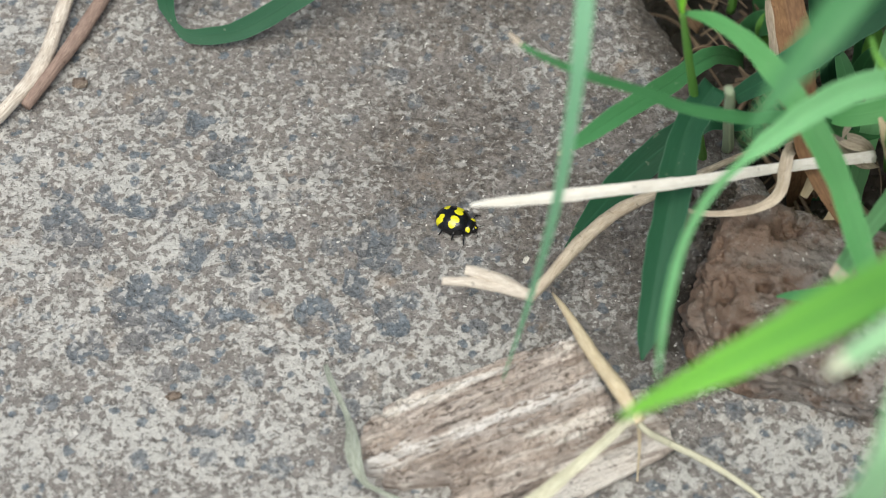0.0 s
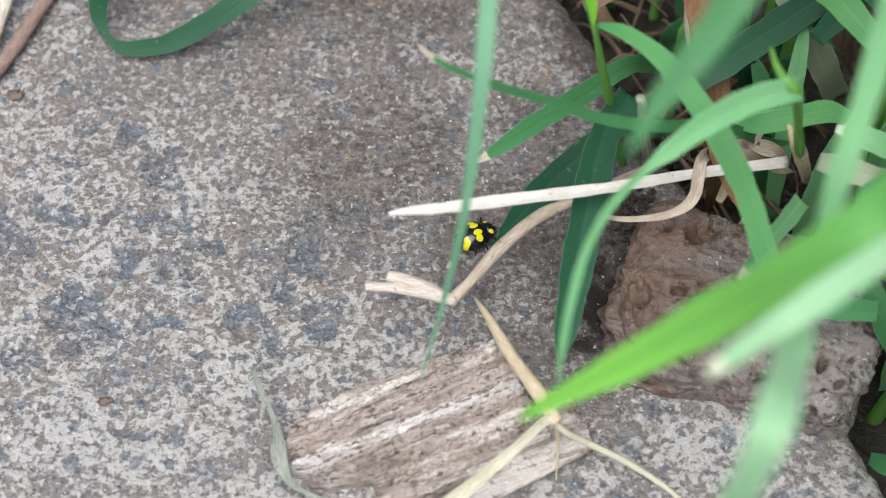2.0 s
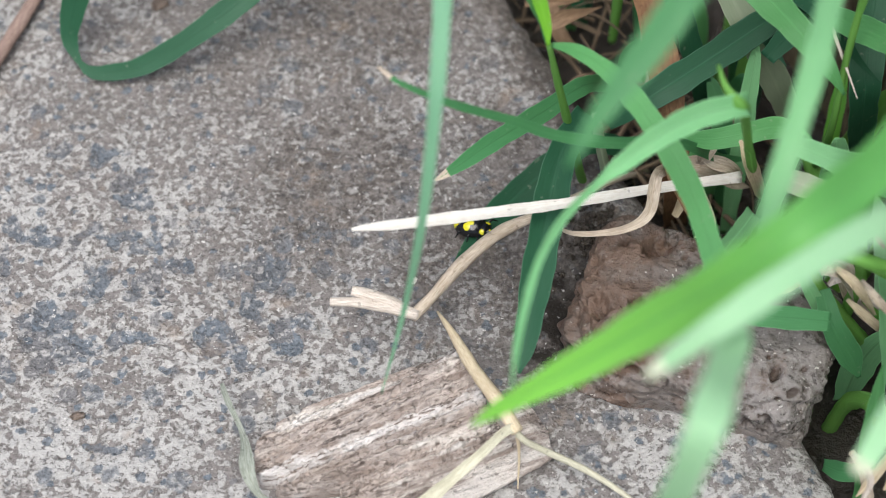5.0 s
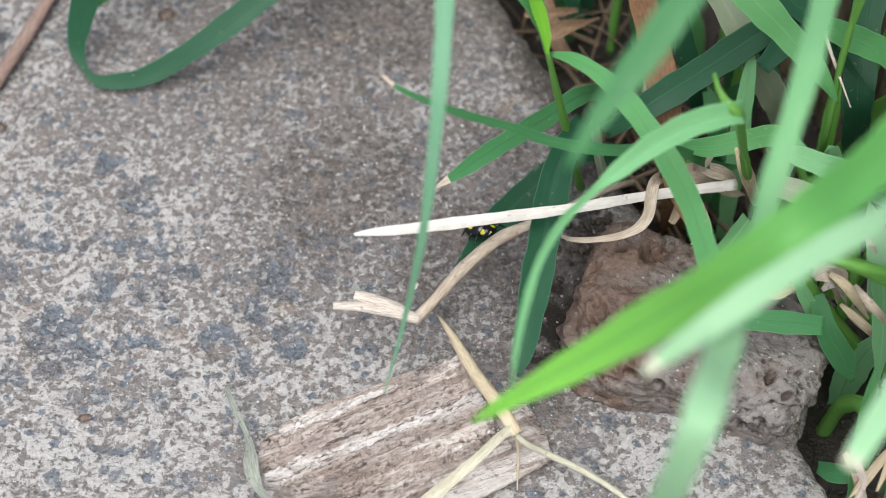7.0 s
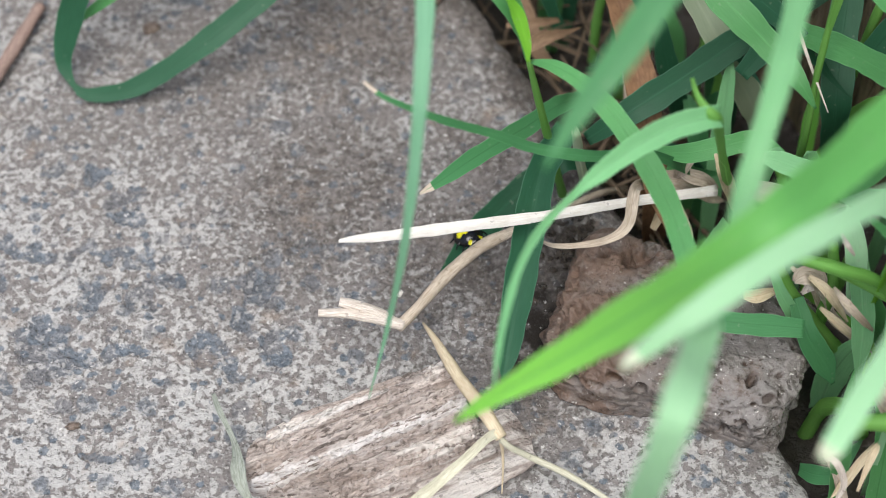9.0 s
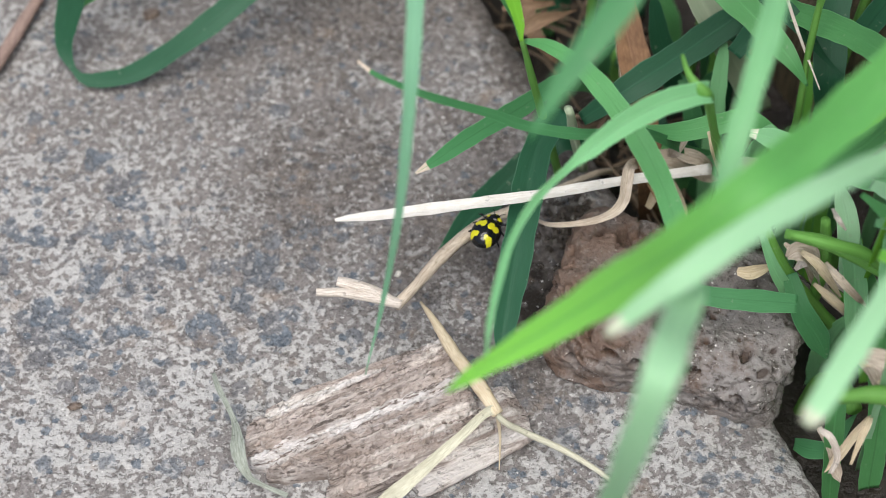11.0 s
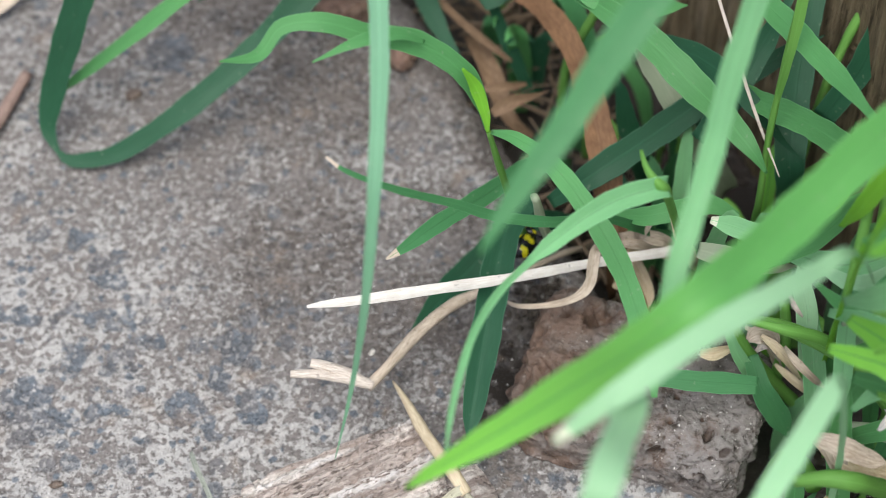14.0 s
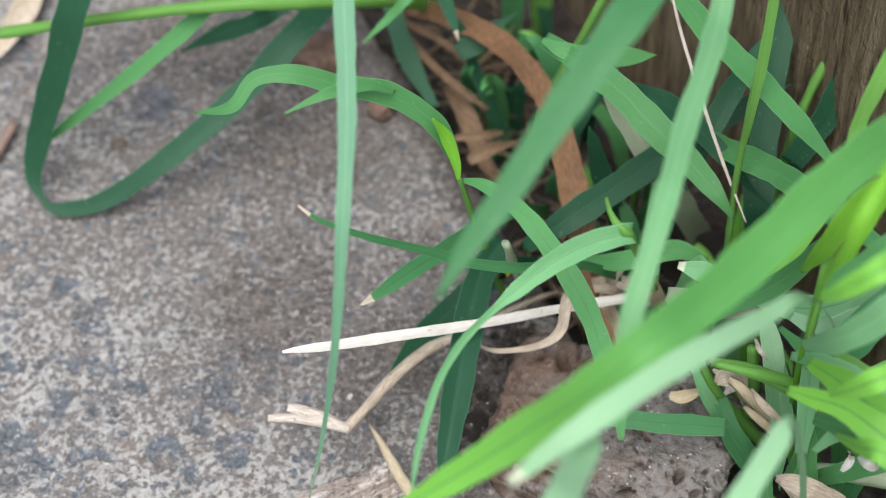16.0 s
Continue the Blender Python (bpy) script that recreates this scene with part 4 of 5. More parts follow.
blade(tuft_b, "leaf_blade", LEAF, [(15.9, -0.7, 25.0, 1.47), (18.6, -4.3, 26.0, 2.03), (21.8, -7.6, 26.0, 2.58), (24.9, -11.3, 25.0, 2.66), (27.7, -13.4, 23.0, 2.28), (29.9, -16.3, 22.0, 1.42), (31.4, -17.5, 20.0, 0.24)])
blade(tuft_b, "leaf_blade", LEAF, [(29.4, -5.1, 17.0, 1.52), (32.0, -10.9, 21.0, 2.06), (35.1, -16.0, 24.0, 2.28), (37.3, -21.5, 27.0, 2.11), (39.7, -26.0, 29.0, 1.79), (42.5, -30.2, 30.0, 0.44)])
blade(tuft_b, "leaf_blade", LEAF, [(26.9, 3.6, 28.0, 1.99), (29.6, -3.6, 29.0, 2.13), (32.8, -9.9, 30.0, 2.08), (35.7, -16.1, 31.0, 1.75), (37.7, -21.2, 32.0, 0.72)])
blade(tuft_b, "stem", STEM, [(33.1, -7.1, -5.0, 0.71), (31.7, -15.1, 12.0, 0.65), (31.7, -14.7, 21.0, 0.63), (32.3, -13.4, 29.0, 0.58), (33.0, -11.9, 35.0, 0.53), (33.6, -10.9, 41.0, 0.45)], round_=True)
blade(tuft_b, "leaf_blade", STEM, [(31.7, -14.2, 22.0, 0.29), (32.4, -14.1, 30.5, 0.65), (33.0, -12.7, 36.5, 0.91), (33.6, -10.6, 42.0, 0.71)])
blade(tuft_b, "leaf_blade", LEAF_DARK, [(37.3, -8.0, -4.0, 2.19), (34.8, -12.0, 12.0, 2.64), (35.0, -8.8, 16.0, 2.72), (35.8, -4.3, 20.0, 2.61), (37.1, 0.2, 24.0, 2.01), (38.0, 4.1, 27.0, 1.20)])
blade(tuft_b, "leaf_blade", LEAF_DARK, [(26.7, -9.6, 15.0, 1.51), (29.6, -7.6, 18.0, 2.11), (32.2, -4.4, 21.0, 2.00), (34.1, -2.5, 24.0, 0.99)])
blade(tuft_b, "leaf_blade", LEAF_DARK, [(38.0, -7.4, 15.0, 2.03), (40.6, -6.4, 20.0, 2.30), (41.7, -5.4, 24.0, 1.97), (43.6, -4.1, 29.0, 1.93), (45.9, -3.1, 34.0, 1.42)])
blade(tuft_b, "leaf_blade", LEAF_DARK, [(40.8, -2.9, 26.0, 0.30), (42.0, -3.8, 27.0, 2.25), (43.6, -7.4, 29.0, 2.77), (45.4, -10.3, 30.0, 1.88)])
blade(tuft_b, "stem", STEM, [(38.0, -1.0, -4.0, 0.81), (38.3, -4.7, 15.0, 0.89), (39.6, -4.2, 22.0, 0.94), (41.2, -3.2, 26.0, 0.92), (42.9, -2.3, 32.0, 0.83)], round_=True)
blade(tuft_b, "leaf_blade", LEAF, [(15.7, -1.7, 26.0, 0.40), (17.6, -3.1, 26.0, 1.48), (20.6, -2.9, 25.0, 1.68), (23.7, -2.1, 24.0, 1.49)])
blade(tuft_b, "leaf_blade", LEAF_DARK, [(23.9, -2.2, -2.0, 1.66), (22.4, -3.6, 6.0, 1.82), (21.2, -3.4, 10.0, 1.89), (20.5, -3.3, 14.0, 1.24)])
blade(tuft_b, "leaf_blade", STEM_PALE, [(21.9, -2.0, 21.0, 2.20), (23.0, -3.1, 18.0, 2.40), (25.8, -4.8, 13.0, 2.60), (28.9, -4.8, 6.0, 2.60), (31.3, -3.1, -1.0, 2.40)], fold=0.3)
blade(tuft_b, "stem", STEM, [(16.1, 8.4, -4.0, 0.83), (16.4, 7.3, 6.0, 0.88), (18.4, 5.9, 14.0, 0.92), (20.7, 4.7, 22.0, 0.89), (22.1, 5.0, 26.0, 0.87)], round_=True)
blade(tuft_b, "leaf_blade", LEAF_DARK, [(18.4, 3.0, 5.0, 0.88), (20.6, 5.1, 10.0, 2.16), (22.6, 4.5, 13.0, 2.34), (24.8, -0.7, 14.0, 2.09), (27.3, -4.5, 12.0, 1.25)])
blade(tuft_b, "dead_blade", FORK, [(26.9, 1.9, 29.0, 0.20), (27.6, -3.3, 28.0, 0.27), (28.9, -8.7, 26.0, 0.29), (30.8, -13.0, 22.0, 0.27), (32.6, -17.1, 19.0, 0.10)])
tuft_c = thing("grass_tuft", "bright green grass tuft with young shoots beside the rough stone", "grass")
blade(tuft_c, "shoot", SHOOT, [(35.9, -30.1, 10.0, 0.52), (33.2, -39.7, 34.0, 0.52), (31.1, -48.2, 52.0, 0.49), (31.4, -50.8, 60.0, 0.64), (32.9, -49.3, 63.0, 0.70), (37.0, -42.3, 63.0, 0.56)])
blade(tuft_c, "stem", STEM, [(37.7, -23.5, -4.0, 0.83), (35.1, -33.6, 22.0, 0.71), (35.6, -32.8, 30.0, 0.75), (36.9, -28.7, 36.0, 0.80), (38.4, -24.3, 40.0, 0.80), (40.1, -21.3, 43.0, 0.79), (42.8, -17.3, 46.0, 0.61)], round_=True)
blade(tuft_c, "leaf_blade", STEM, [(37.0, -27.6, 38.0, 0.43), (37.9, -26.0, 42.0, 1.09), (39.1, -25.1, 46.0, 1.32), (41.2, -23.4, 50.0, 1.22)])
blade(tuft_c, "leaf_blade", LEAF, [(33.7, -39.8, 40.0, 1.04), (36.1, -39.6, 42.0, 2.07), (39.1, -38.7, 44.0, 2.37), (44.0, -34.8, 42.0, 1.21)])
blade(tuft_c, "leaf_blade", LEAF_MID, [(35.4, -31.4, 22.0, 1.36), (37.3, -34.6, 25.0, 2.65), (39.6, -34.1, 28.0, 3.05), (43.1, -31.9, 30.0, 2.18)])
blade(tuft_c, "leaf_blade", LEAF, [(33.1, -32.3, 25.0, 0.45), (35.2, -37.7, 28.0, 1.46), (37.7, -40.5, 29.0, 2.03), (40.4, -44.2, 30.0, 1.83)])
blade(tuft_c, "leaf_blade", LEAF_MID, [(35.1, -33.6, 26.0, 0.62), (37.2, -37.4, 26.0, 1.57), (40.1, -40.0, 25.0, 1.91), (43.3, -42.5, 24.0, 1.72)])
blade(tuft_c, "stem", STEM, [(28.8, -29.3, 16.0, 0.85), (32.4, -30.5, 16.0, 1.12), (36.1, -32.2, 15.0, 1.22), (39.9, -33.3, 13.0, 1.13), (46.2, -31.2, 5.0, 1.18), (50.8, -27.5, -5.0, 1.24)], round_=True)
blade(tuft_c, "leaf_blade", LEAF_MID, [(16.0, -30.3, 9.0, 0.17), (17.6, -30.7, 9.8, 0.86), (21.0, -31.3, 10.8, 1.46), (24.3, -31.7, 10.5, 1.74), (27.4, -31.7, 10.0, 1.75), (30.3, -31.7, 9.5, 1.5)], cut=True)
blade(tuft_c, "leaf_blade", LEAF_MID, [(30.1, -28.4, 9.0, 1.22), (31.1, -30.8, 7.0, 1.97), (32.8, -31.7, 4.0, 1.90), (33.7, -32.3, 2.0, 0.38)])
blade(tuft_c, "stem", STEM, [(27.7, -26.3, 13.0, 0.93), (29.4, -27.0, 9.0, 1.13), (31.7, -27.5, 5.0, 1.15), (34.7, -27.2, 0.0, 1.18), (37.2, -25.4, -6.0, 1.21)], round_=True)
blade(tuft_c, "stem", STEM, [(32.4, -27.3, 15.0, 0.82), (33.0, -27.8, 10.0, 1.03), (33.2, -26.5, 3.0, 1.07), (34.5, -22.9, -6.0, 1.12)], round_=True)
blade(tuft_c, "leaf_blade", LEAF, [(34.5, -26.1, 14.0, 1.38), (34.8, -29.2, 12.0, 2.02), (36.7, -29.9, 8.0, 1.87), (38.8, -28.8, 1.0, 1.45)])
blade(tuft_c, "leaf_blade", LEAF, [(37.1, -40.8, -5.0, 1.92), (36.3, -40.6, 6.0, 2.00), (35.8, -39.0, 12.0, 1.96), (35.9, -37.4, 16.0, 1.31)])
blade(tuft_c, "stem", STEM, [(31.1, -44.6, 16.0, 1.02), (33.5, -45.0, 17.0, 1.36), (36.2, -44.9, 16.0, 1.45), (41.1, -40.2, 6.0, 1.55), (45.9, -34.4, -6.0, 1.67)], round_=True)
blade(tuft_c, "leaf_blade", LEAF_MID, [(30.8, -38.1, -2.0, 0.95), (31.8, -39.8, 0.0, 1.69), (33.1, -40.2, 1.0, 1.40), (34.5, -38.8, 2.0, 0.75)])
blade(tuft_c, "leaf_blade", LEAF, [(33.6, -42.4, -5.0, 1.43), (32.7, -42.0, 4.0, 1.56), (32.4, -41.2, 9.0, 1.52), (32.7, -39.4, 12.0, 0.89)])
blade(tuft_c, "leaf_blade", LEAF_PALE, [(27.5, -27.2, 13.0, 0.48), (28.8, -28.7, 10.0, 1.07), (31.2, -29.0, 5.0, 1.29), (34.1, -27.1, -3.0, 1.34)])
blade(tuft_c, "leaf_blade", LEAF_PALE, [(26.3, -22.2, 20.0, 0.57), (28.1, -22.9, 20.0, 1.70), (31.0, -23.4, 19.0, 1.89), (34.4, -21.3, 16.0, 1.45)], tip=PALE_END)
blade(tuft_c, "leaf_blade", LEAF, [(28.2, -25.3, 16.0, 0.57), (30.8, -25.7, 19.0, 1.41), (34.2, -25.7, 22.0, 1.85), (37.0, -25.4, 26.0, 1.37)])
straw = thing("straw", "pale dry straw lying across the grass above the slab", "straw")
blade(straw, "stalk", STRAW_PALE, [(-6.8, -29.1, 18.6, 0.22), (-5.4, -28.6, 18.2, 0.55), (-2.8, -27.6, 17.2, 0.85), (3.0, -25.3, 15.2, 0.94), (9.9, -22.7, 13.0, 0.87), (17.1, -19.5, 10.5, 0.85), (24.9, -16.5, 8.0, 0.95)], fold=-0.35, cut=True)
curl = thing("dry_leaf", "curled dry grass leaf, pale brown, hanging by the rough stone", "dry leaf")
blade(curl, "dry_blade", STRAW, [(9.0, -20.5, 7.0, 0.15), (10.8, -21.8, 7.5, 0.39), (13.7, -22.7, 9.0, 0.57), (15.7, -22.3, 9.5, 0.72), (16.8, -21.3, 10.0, 0.95), (17.2, -19.5, 10.5, 1.05), (17.7, -17.6, 10.0, 0.97), (20.0, -11.5, 3.0, 0.71)], fold=0.4)
twig = thing("dry_stalk", "forked dry grass stalk, weathered pale brown, bridging the slab", "dry stalk")
blade(twig, "stalk", STRAW, [(-2.4, -29.3, 6.7, 0.92), (-0.7, -27.1, 6.5, 0.93), (1.7, -23.6, 6.0, 1.03), (4.6, -20.4, 5.5, 1.05), (7.5, -18.4, 5.0, 0.82), (11.0, -15.8, 4.0, 0.68), (15.3, -11.5, 1.0, 0.60), (18.7, -5.6, -6.0, 0.63)], round_=True)
blade(twig, "fork", FORK, [(-2.0, -29.1, 6.7, 0.92), (-4.3, -28.9, 7.5, 1.01), (-6.6, -28.9, 8.2, 0.78), (-8.9, -29.0, 8.5, 0.59)], round_=True)
blade(twig, "fork", FORK, [(-2.5, -29.1, 6.9, 0.83), (-4.3, -28.5, 7.8, 1.01), (-6.1, -28.2, 8.4, 0.92), (-7.2, -28.0, 8.6, 0.73)], round_=True)
thorn = thing("dry_root", "dry yellowish root crown with pointed shoot on the wood chip", "dry root")
blade(thorn, "shoot", STRAW_YEL, [(-0.4, -26.5, 3.1, 0.19), (0.7, -29.1, 4.2, 0.65), (2.5, -33.8, 6.0, 1.00), (4.3, -37.2, 6.8, 1.12), (5.8, -39.5, 6.0, 0.98)], round_=True)
blade(thorn, "root", ROOT, [(5.1, -38.6, 6.0, 0.62), (6.3, -39.6, 5.0, 0.5), (7.9, -39.7, 3.5, 0.55), (11.6, -40.6, 1.5, 0.48), (14.9, -42.6, 0.5, 0.42), (16.4, -44.6, 0.2, 0.35)], round_=True)
blade(thorn, "root", ROOT, [(5.8, -39.1, 6.2, 0.89), (4.7, -39.8, 6.6, 0.80), (2.9, -41.8, 6.8, 0.75), (0.6, -43.7, 6.2, 0.96), (-2.0, -45.8, 5.5, 1.22), (-3.8, -46.5, 4.0, 0.97)], fold=0.35)
blade(thorn, "rootlet", STRAW_YEL, [(5.8, -39.0, 5.0, 0.40), (6.0, -39.6, 2.5, 0.23), (5.9, -41.5, 0.5, 0.09)], round_=True)
orange = thing("dry_leaf", "broad dry grass leaf, orange brown and frayed, arching to the soil", "dry leaf")
blade(orange, "dry_blade", ORANGE, [(1.3, 26.6, 2.0, 1.78), (7.3, 17.6, 9.0, 2.03), (12.1, 11.4, 12.0, 2.29), (15.4, 4.5, 14.0, 2.23), (17.2, -1.1, 14.0, 2.29), (18.4, -6.3, 12.0, 2.79), (19.2, -10.5, 9.0, 2.58), (20.1, -13.1, 2.0, 2.32), (20.7, -12.1, -5.0, 2.18)], fold=0.3)
cut_leaf = thing("overhanging_grass", "short cut grass leaf with dry tan end over the stone", "grass")
blade(cut_leaf, "leaf_blade", LEAF_PALE, [(18.8, -33.9, 17.0, 1.00), (19.6, -32.8, 17.0, 1.25), (21.4, -29.5, 16.0, 1.30), (23.1, -26.8, 15.0, 1.40), (24.4, -24.5, 14.0, 1.50)], tip=STRAW, cut=True)
strip = thing("dry_leaf", "narrow orange brown dry leaf strip behind the straw, reaching the stone", "dry leaf")
blade(strip, "dry_blade", ORANGE, [(22.3, -21.4, 5.0, 0.25), (21.4, -20.4, 6.5, 0.90), (20.4, -18.9, 7.5, 1.30), (19.4, -17.1, 8.5, 1.50), (19.0, -13.9, 8.0, 1.40), (18.9, -6.5, 3.0, 1.20)], fold=0.3)
wisp = thing("dry_leaf", "shrivelled grey green leaf curled at the end of the wood chip", "dry leaf")
blade(wisp, "dry_blade", WISP, [(-17.9, -32.3, 1.5, 0.35), (-17.3, -34.2, 2.2, 0.50), (-16.6, -35.7, 2.2, 0.42), (-15.9, -37.3, 2.2, 0.50), (-15.5, -39.0, 2.8, 0.80), (-15.3, -40.6, 3.2, 1.15), (-15.0, -41.8, 3.0, 1.00), (-14.4, -42.6, 2.0, 0.55), (-13.4, -42.9, 1.2, 0.40), (-11.4, -43.6, 0.6, 0.40)], fold=0.5)
pstraw = thing("straw", "pale dry straw resting on the slab", "straw")
blade(pstraw, "stalk", FORK, [(-41.6, 7.6, 2.5, 1.2), (-42.7, 2.7, 1.5, 1.25), (-43.9, -3.1, 1.2, 1.30), (-46.6, -8.0, 1.0, 1.19), (-49.1, -11.3, 0.8, 0.47)], round_=True)
btwig = thing("twig", "thin brown twig resting on the slab", "twig")
blade(btwig, "stalk", BROWN, [(-36.8, 11.6, 1.2, 1.21), (-39.6, 4.0, 1.2, 1.23), (-41.9, -1.6, 1.2, 1.25), (-44.6, -7.1, 1.0, 0.95)], round_=True)
dry = thing("dry_leaf", "crumpled scrap of dry brown grass leaf among the roots", "dry leaf", group="dry leaf scraps")
blade(dry, "dry_blade", BROWN_DRY, [(1.4, 23.6, 3.0, 0.59), (5.4, 17.1, 3.0, 0.81), (9.3, 12.4, 3.0, 0.74), (11.3, 11.3, 2.0, 0.28)], fold=0.5)
dry = thing("dry_leaf", "crumpled scrap of dry brown grass leaf among the roots", "dry leaf", group="dry leaf scraps")
blade(dry, "dry_blade", BROWN_DRY, [(2.9, 21.8, 4.0, 0.70), (7.2, 18.5, 4.0, 0.81), (10.5, 15.4, 3.0, 0.57)], fold=0.5)
dry = thing("dry_leaf", "crumpled scrap of dry brown grass leaf among the roots", "dry leaf", group="dry leaf scraps")
blade(dry, "dry_blade", BROWN_DRY, [(7.6, 16.6, 0.0, 1.74), (9.3, 10.4, 1.0, 2.05), (10.8, 6.0, 0.0, 1.46), (13.1, 5.4, -3.0, 0.91)], fold=0.5)
dry = thing("dry_leaf", "crumpled scrap of dry brown grass leaf among the roots", "dry leaf", group="dry leaf scraps")
blade(dry, "dry_blade", BROWN_DRY, [(7.5, 5.1, 5.0, 0.44), (10.3, 5.4, 5.0, 0.88), (12.5, 6.6, 4.0, 0.44)], fold=0.5)
dry = thing("dry_leaf", "crumpled scrap of dry brown grass leaf among the roots", "dry leaf", group="dry leaf scraps")
blade(dry, "dry_blade", BROWN_DRY, [(9.1, 2.2, 5.0, 0.98), (10.8, 3.0, 5.5, 1.42), (13.0, 4.2, 5.0, 0.55)], fold=0.5)
dry = thing("dry_leaf", "crumpled scrap of dry brown grass leaf among the roots", "dry leaf", group="dry leaf scraps")
blade(dry, "dry_blade", STRAW_YEL, [(25.8, -28.0, 9.0, 0.66), (27.0, -27.8, 8.5, 1.13), (28.8, -26.9, 8.0, 0.47)], fold=0.5)
dry = thing("dry_leaf", "crumpled scrap of dry brown grass leaf among the roots", "dry leaf", group="dry leaf scraps")
blade(dry, "dry_blade", STRAW, [(30.8, -24.8, 7.0, 0.67), (32.1, -25.7, 7.0, 1.14), (33.4, -26.0, 4.0, 1.06), (36.1, -27.0, 1.0, 0.68)], fold=0.5)
dry = thing("dry_leaf", "crumpled scrap of dry brown grass leaf among the roots", "dry leaf", group="dry leaf scraps")
blade(dry, "dry_blade", STRAW_YEL, [(34.1, -38.9, 12.0, 0.53), (35.3, -39.5, 12.0, 1.95), (37.4, -40.2, 11.0, 2.22), (40.0, -39.3, 8.0, 1.36)], fold=0.5)
dry = thing("dry_leaf", "crumpled scrap of dry brown grass leaf among the roots", "dry leaf", group="dry leaf scraps")
blade(dry, "dry_blade", STRAW, [(31.6, -40.7, 5.0, 0.46), (32.5, -42.0, 4.0, 0.73), (33.3, -42.4, 1.0, 0.93)], fold=0.5)
dry = thing("dry_leaf", "crumpled scrap of dry brown grass leaf among the roots", "dry leaf", group="dry leaf scraps")
blade(dry, "dry_blade", STRAW_YEL, [(35.6, -40.3, 6.0, 0.36), (34.2, -41.6, 5.0, 0.73), (33.0, -42.5, 3.0, 0.73)], fold=0.5)
dry = thing("dry_leaf", "crumpled scrap of dry brown grass leaf among the roots", "dry leaf", group="dry leaf scraps")
blade(dry, "dry_blade", STRAW, [(18.2, -14.3, 6.0, 0.60), (20.1, -14.5, 7.0, 1.48), (22.6, -14.1, 6.0, 1.69), (25.1, -12.7, 2.0, 1.02)], fold=0.5)
dry = thing("dry_leaf", "crumpled scrap of dry brown grass leaf among the roots", "dry leaf", group="dry leaf scraps")
blade(dry, "dry_blade", STRAW_YEL, [(19.4, -18.4, 5.0, 0.61), (21.1, -15.4, 6.0, 1.34), (22.4, -12.1, 5.0, 1.04)], fold=0.5)
dry = thing("dry_leaf", "crumpled scrap of dry brown grass leaf among the roots", "dry leaf", group="dry leaf scraps")
blade(dry, "dry_blade", STRAW, [(17.9, -1.2, -3.0, 1.00), (18.9, -0.8, 1.0, 1.32), (18.5, 2.5, 3.0, 1.10)], fold=0.5)
dry = thing("dry_leaf", "crumpled scrap of dry brown grass leaf among the roots", "dry leaf", group="dry leaf scraps")
blade(dry, "dry_blade", STRAW_YEL, [(20.1, -21.5, 3.0, 0.91), (22.4, -17.9, 3.0, 1.23), (21.6, -14.1, 3.0, 1.24)], fold=0.5)
tuft_d = thing("grass_tuft", "bright young grass shoots crowding at the board", "grass")
blade(tuft_d, "shoot", SHOOT, [(34.2, -36.7, 34.0, 0.29), (35.6, -36.8, 39.0, 0.81), (37.5, -35.3, 43.0, 1.04), (39.5, -33.7, 46.0, 0.99), (43.5, -28.6, 46.0, 0.41)])
blade(tuft_d, "leaf_blade", LEAF_SHEEN, [(34.7, -29.1, 22.0, 0.73), (36.9, -32.0, 24.0, 1.79), (40.1, -32.2, 26.0, 2.22), (44.0, -30.1, 26.0, 1.79)])
blade(tuft_d, "leaf_blade", LEAF, [(36.8, -32.9, 16.0, 0.74), (39.2, -33.7, 18.0, 1.83), (42.4, -32.9, 19.0, 2.01), (47.2, -28.7, 16.0, 1.41)])
blade(tuft_d, "leaf_blade", STEM, [(36.0, -37.3, 29.0, 0.34), (37.5, -38.9, 29.0, 1.28), (39.6, -40.4, 28.0, 1.53), (42.4, -41.6, 25.0, 1.29)])
blade(tuft_d, "leaf_blade", LEAF_PALE, [(32.8, -22.4, 16.0, 1.44), (35.6, -25.4, 18.0, 2.08), (38.9, -26.7, 20.0, 2.05), (42.5, -26.0, 22.0, 0.93)])
blade(tuft_d, "stem", STEM_PALE, [(37.9, -33.9, 6.0, 1.16), (41.4, -35.1, 7.0, 1.63), (45.4, -35.2, 6.0, 1.73), (51.5, -30.5, -3.0, 1.73)], round_=True)
blade(tuft_d, "leaf_blade", LEAF, [(35.6, -34.3, 4.0, 1.27), (37.6, -32.9, 9.0, 1.73), (39.4, -31.5, 12.0, 1.62), (40.2, -29.0, 15.0, 0.66)])
blade(tuft_d, "leaf_blade", LEAF_MID, [(41.2, -34.4, 2.0, 1.48), (42.5, -33.5, 8.0, 2.11), (43.6, -31.6, 12.0, 1.90), (44.2, -28.4, 14.0, 0.67)])
blade(tuft_d, "leaf_blade", LEAF_PALE, [(33.8, -26.5, 15.0, 0.94), (34.6, -29.7, 13.0, 1.88), (34.9, -32.2, 10.0, 1.89), (35.0, -33.7, 6.0, 0.67)])
blade(tuft_d, "stem", STEM, [(41.9, -32.2, 6.0, 1.16), (38.3, -31.9, 12.0, 1.13), (34.8, -32.3, 17.0, 1.01), (31.3, -32.5, 19.0, 0.91), (28.7, -31.6, 19.0, 0.64)], round_=True)
pdry = thing("dry_leaf", "scrap of pale dry leaf at the edge of the slab", "dry leaf")
blade(pdry, "dry_blade", STRAW, [(-41.5, 19.8, 1.0, 1.17), (-38.7, 22.7, 2.0, 2.35), (-36.8, 27.5, 2.0, 2.62), (-35.7, 33.0, 1.5, 1.21)], fold=0.4)
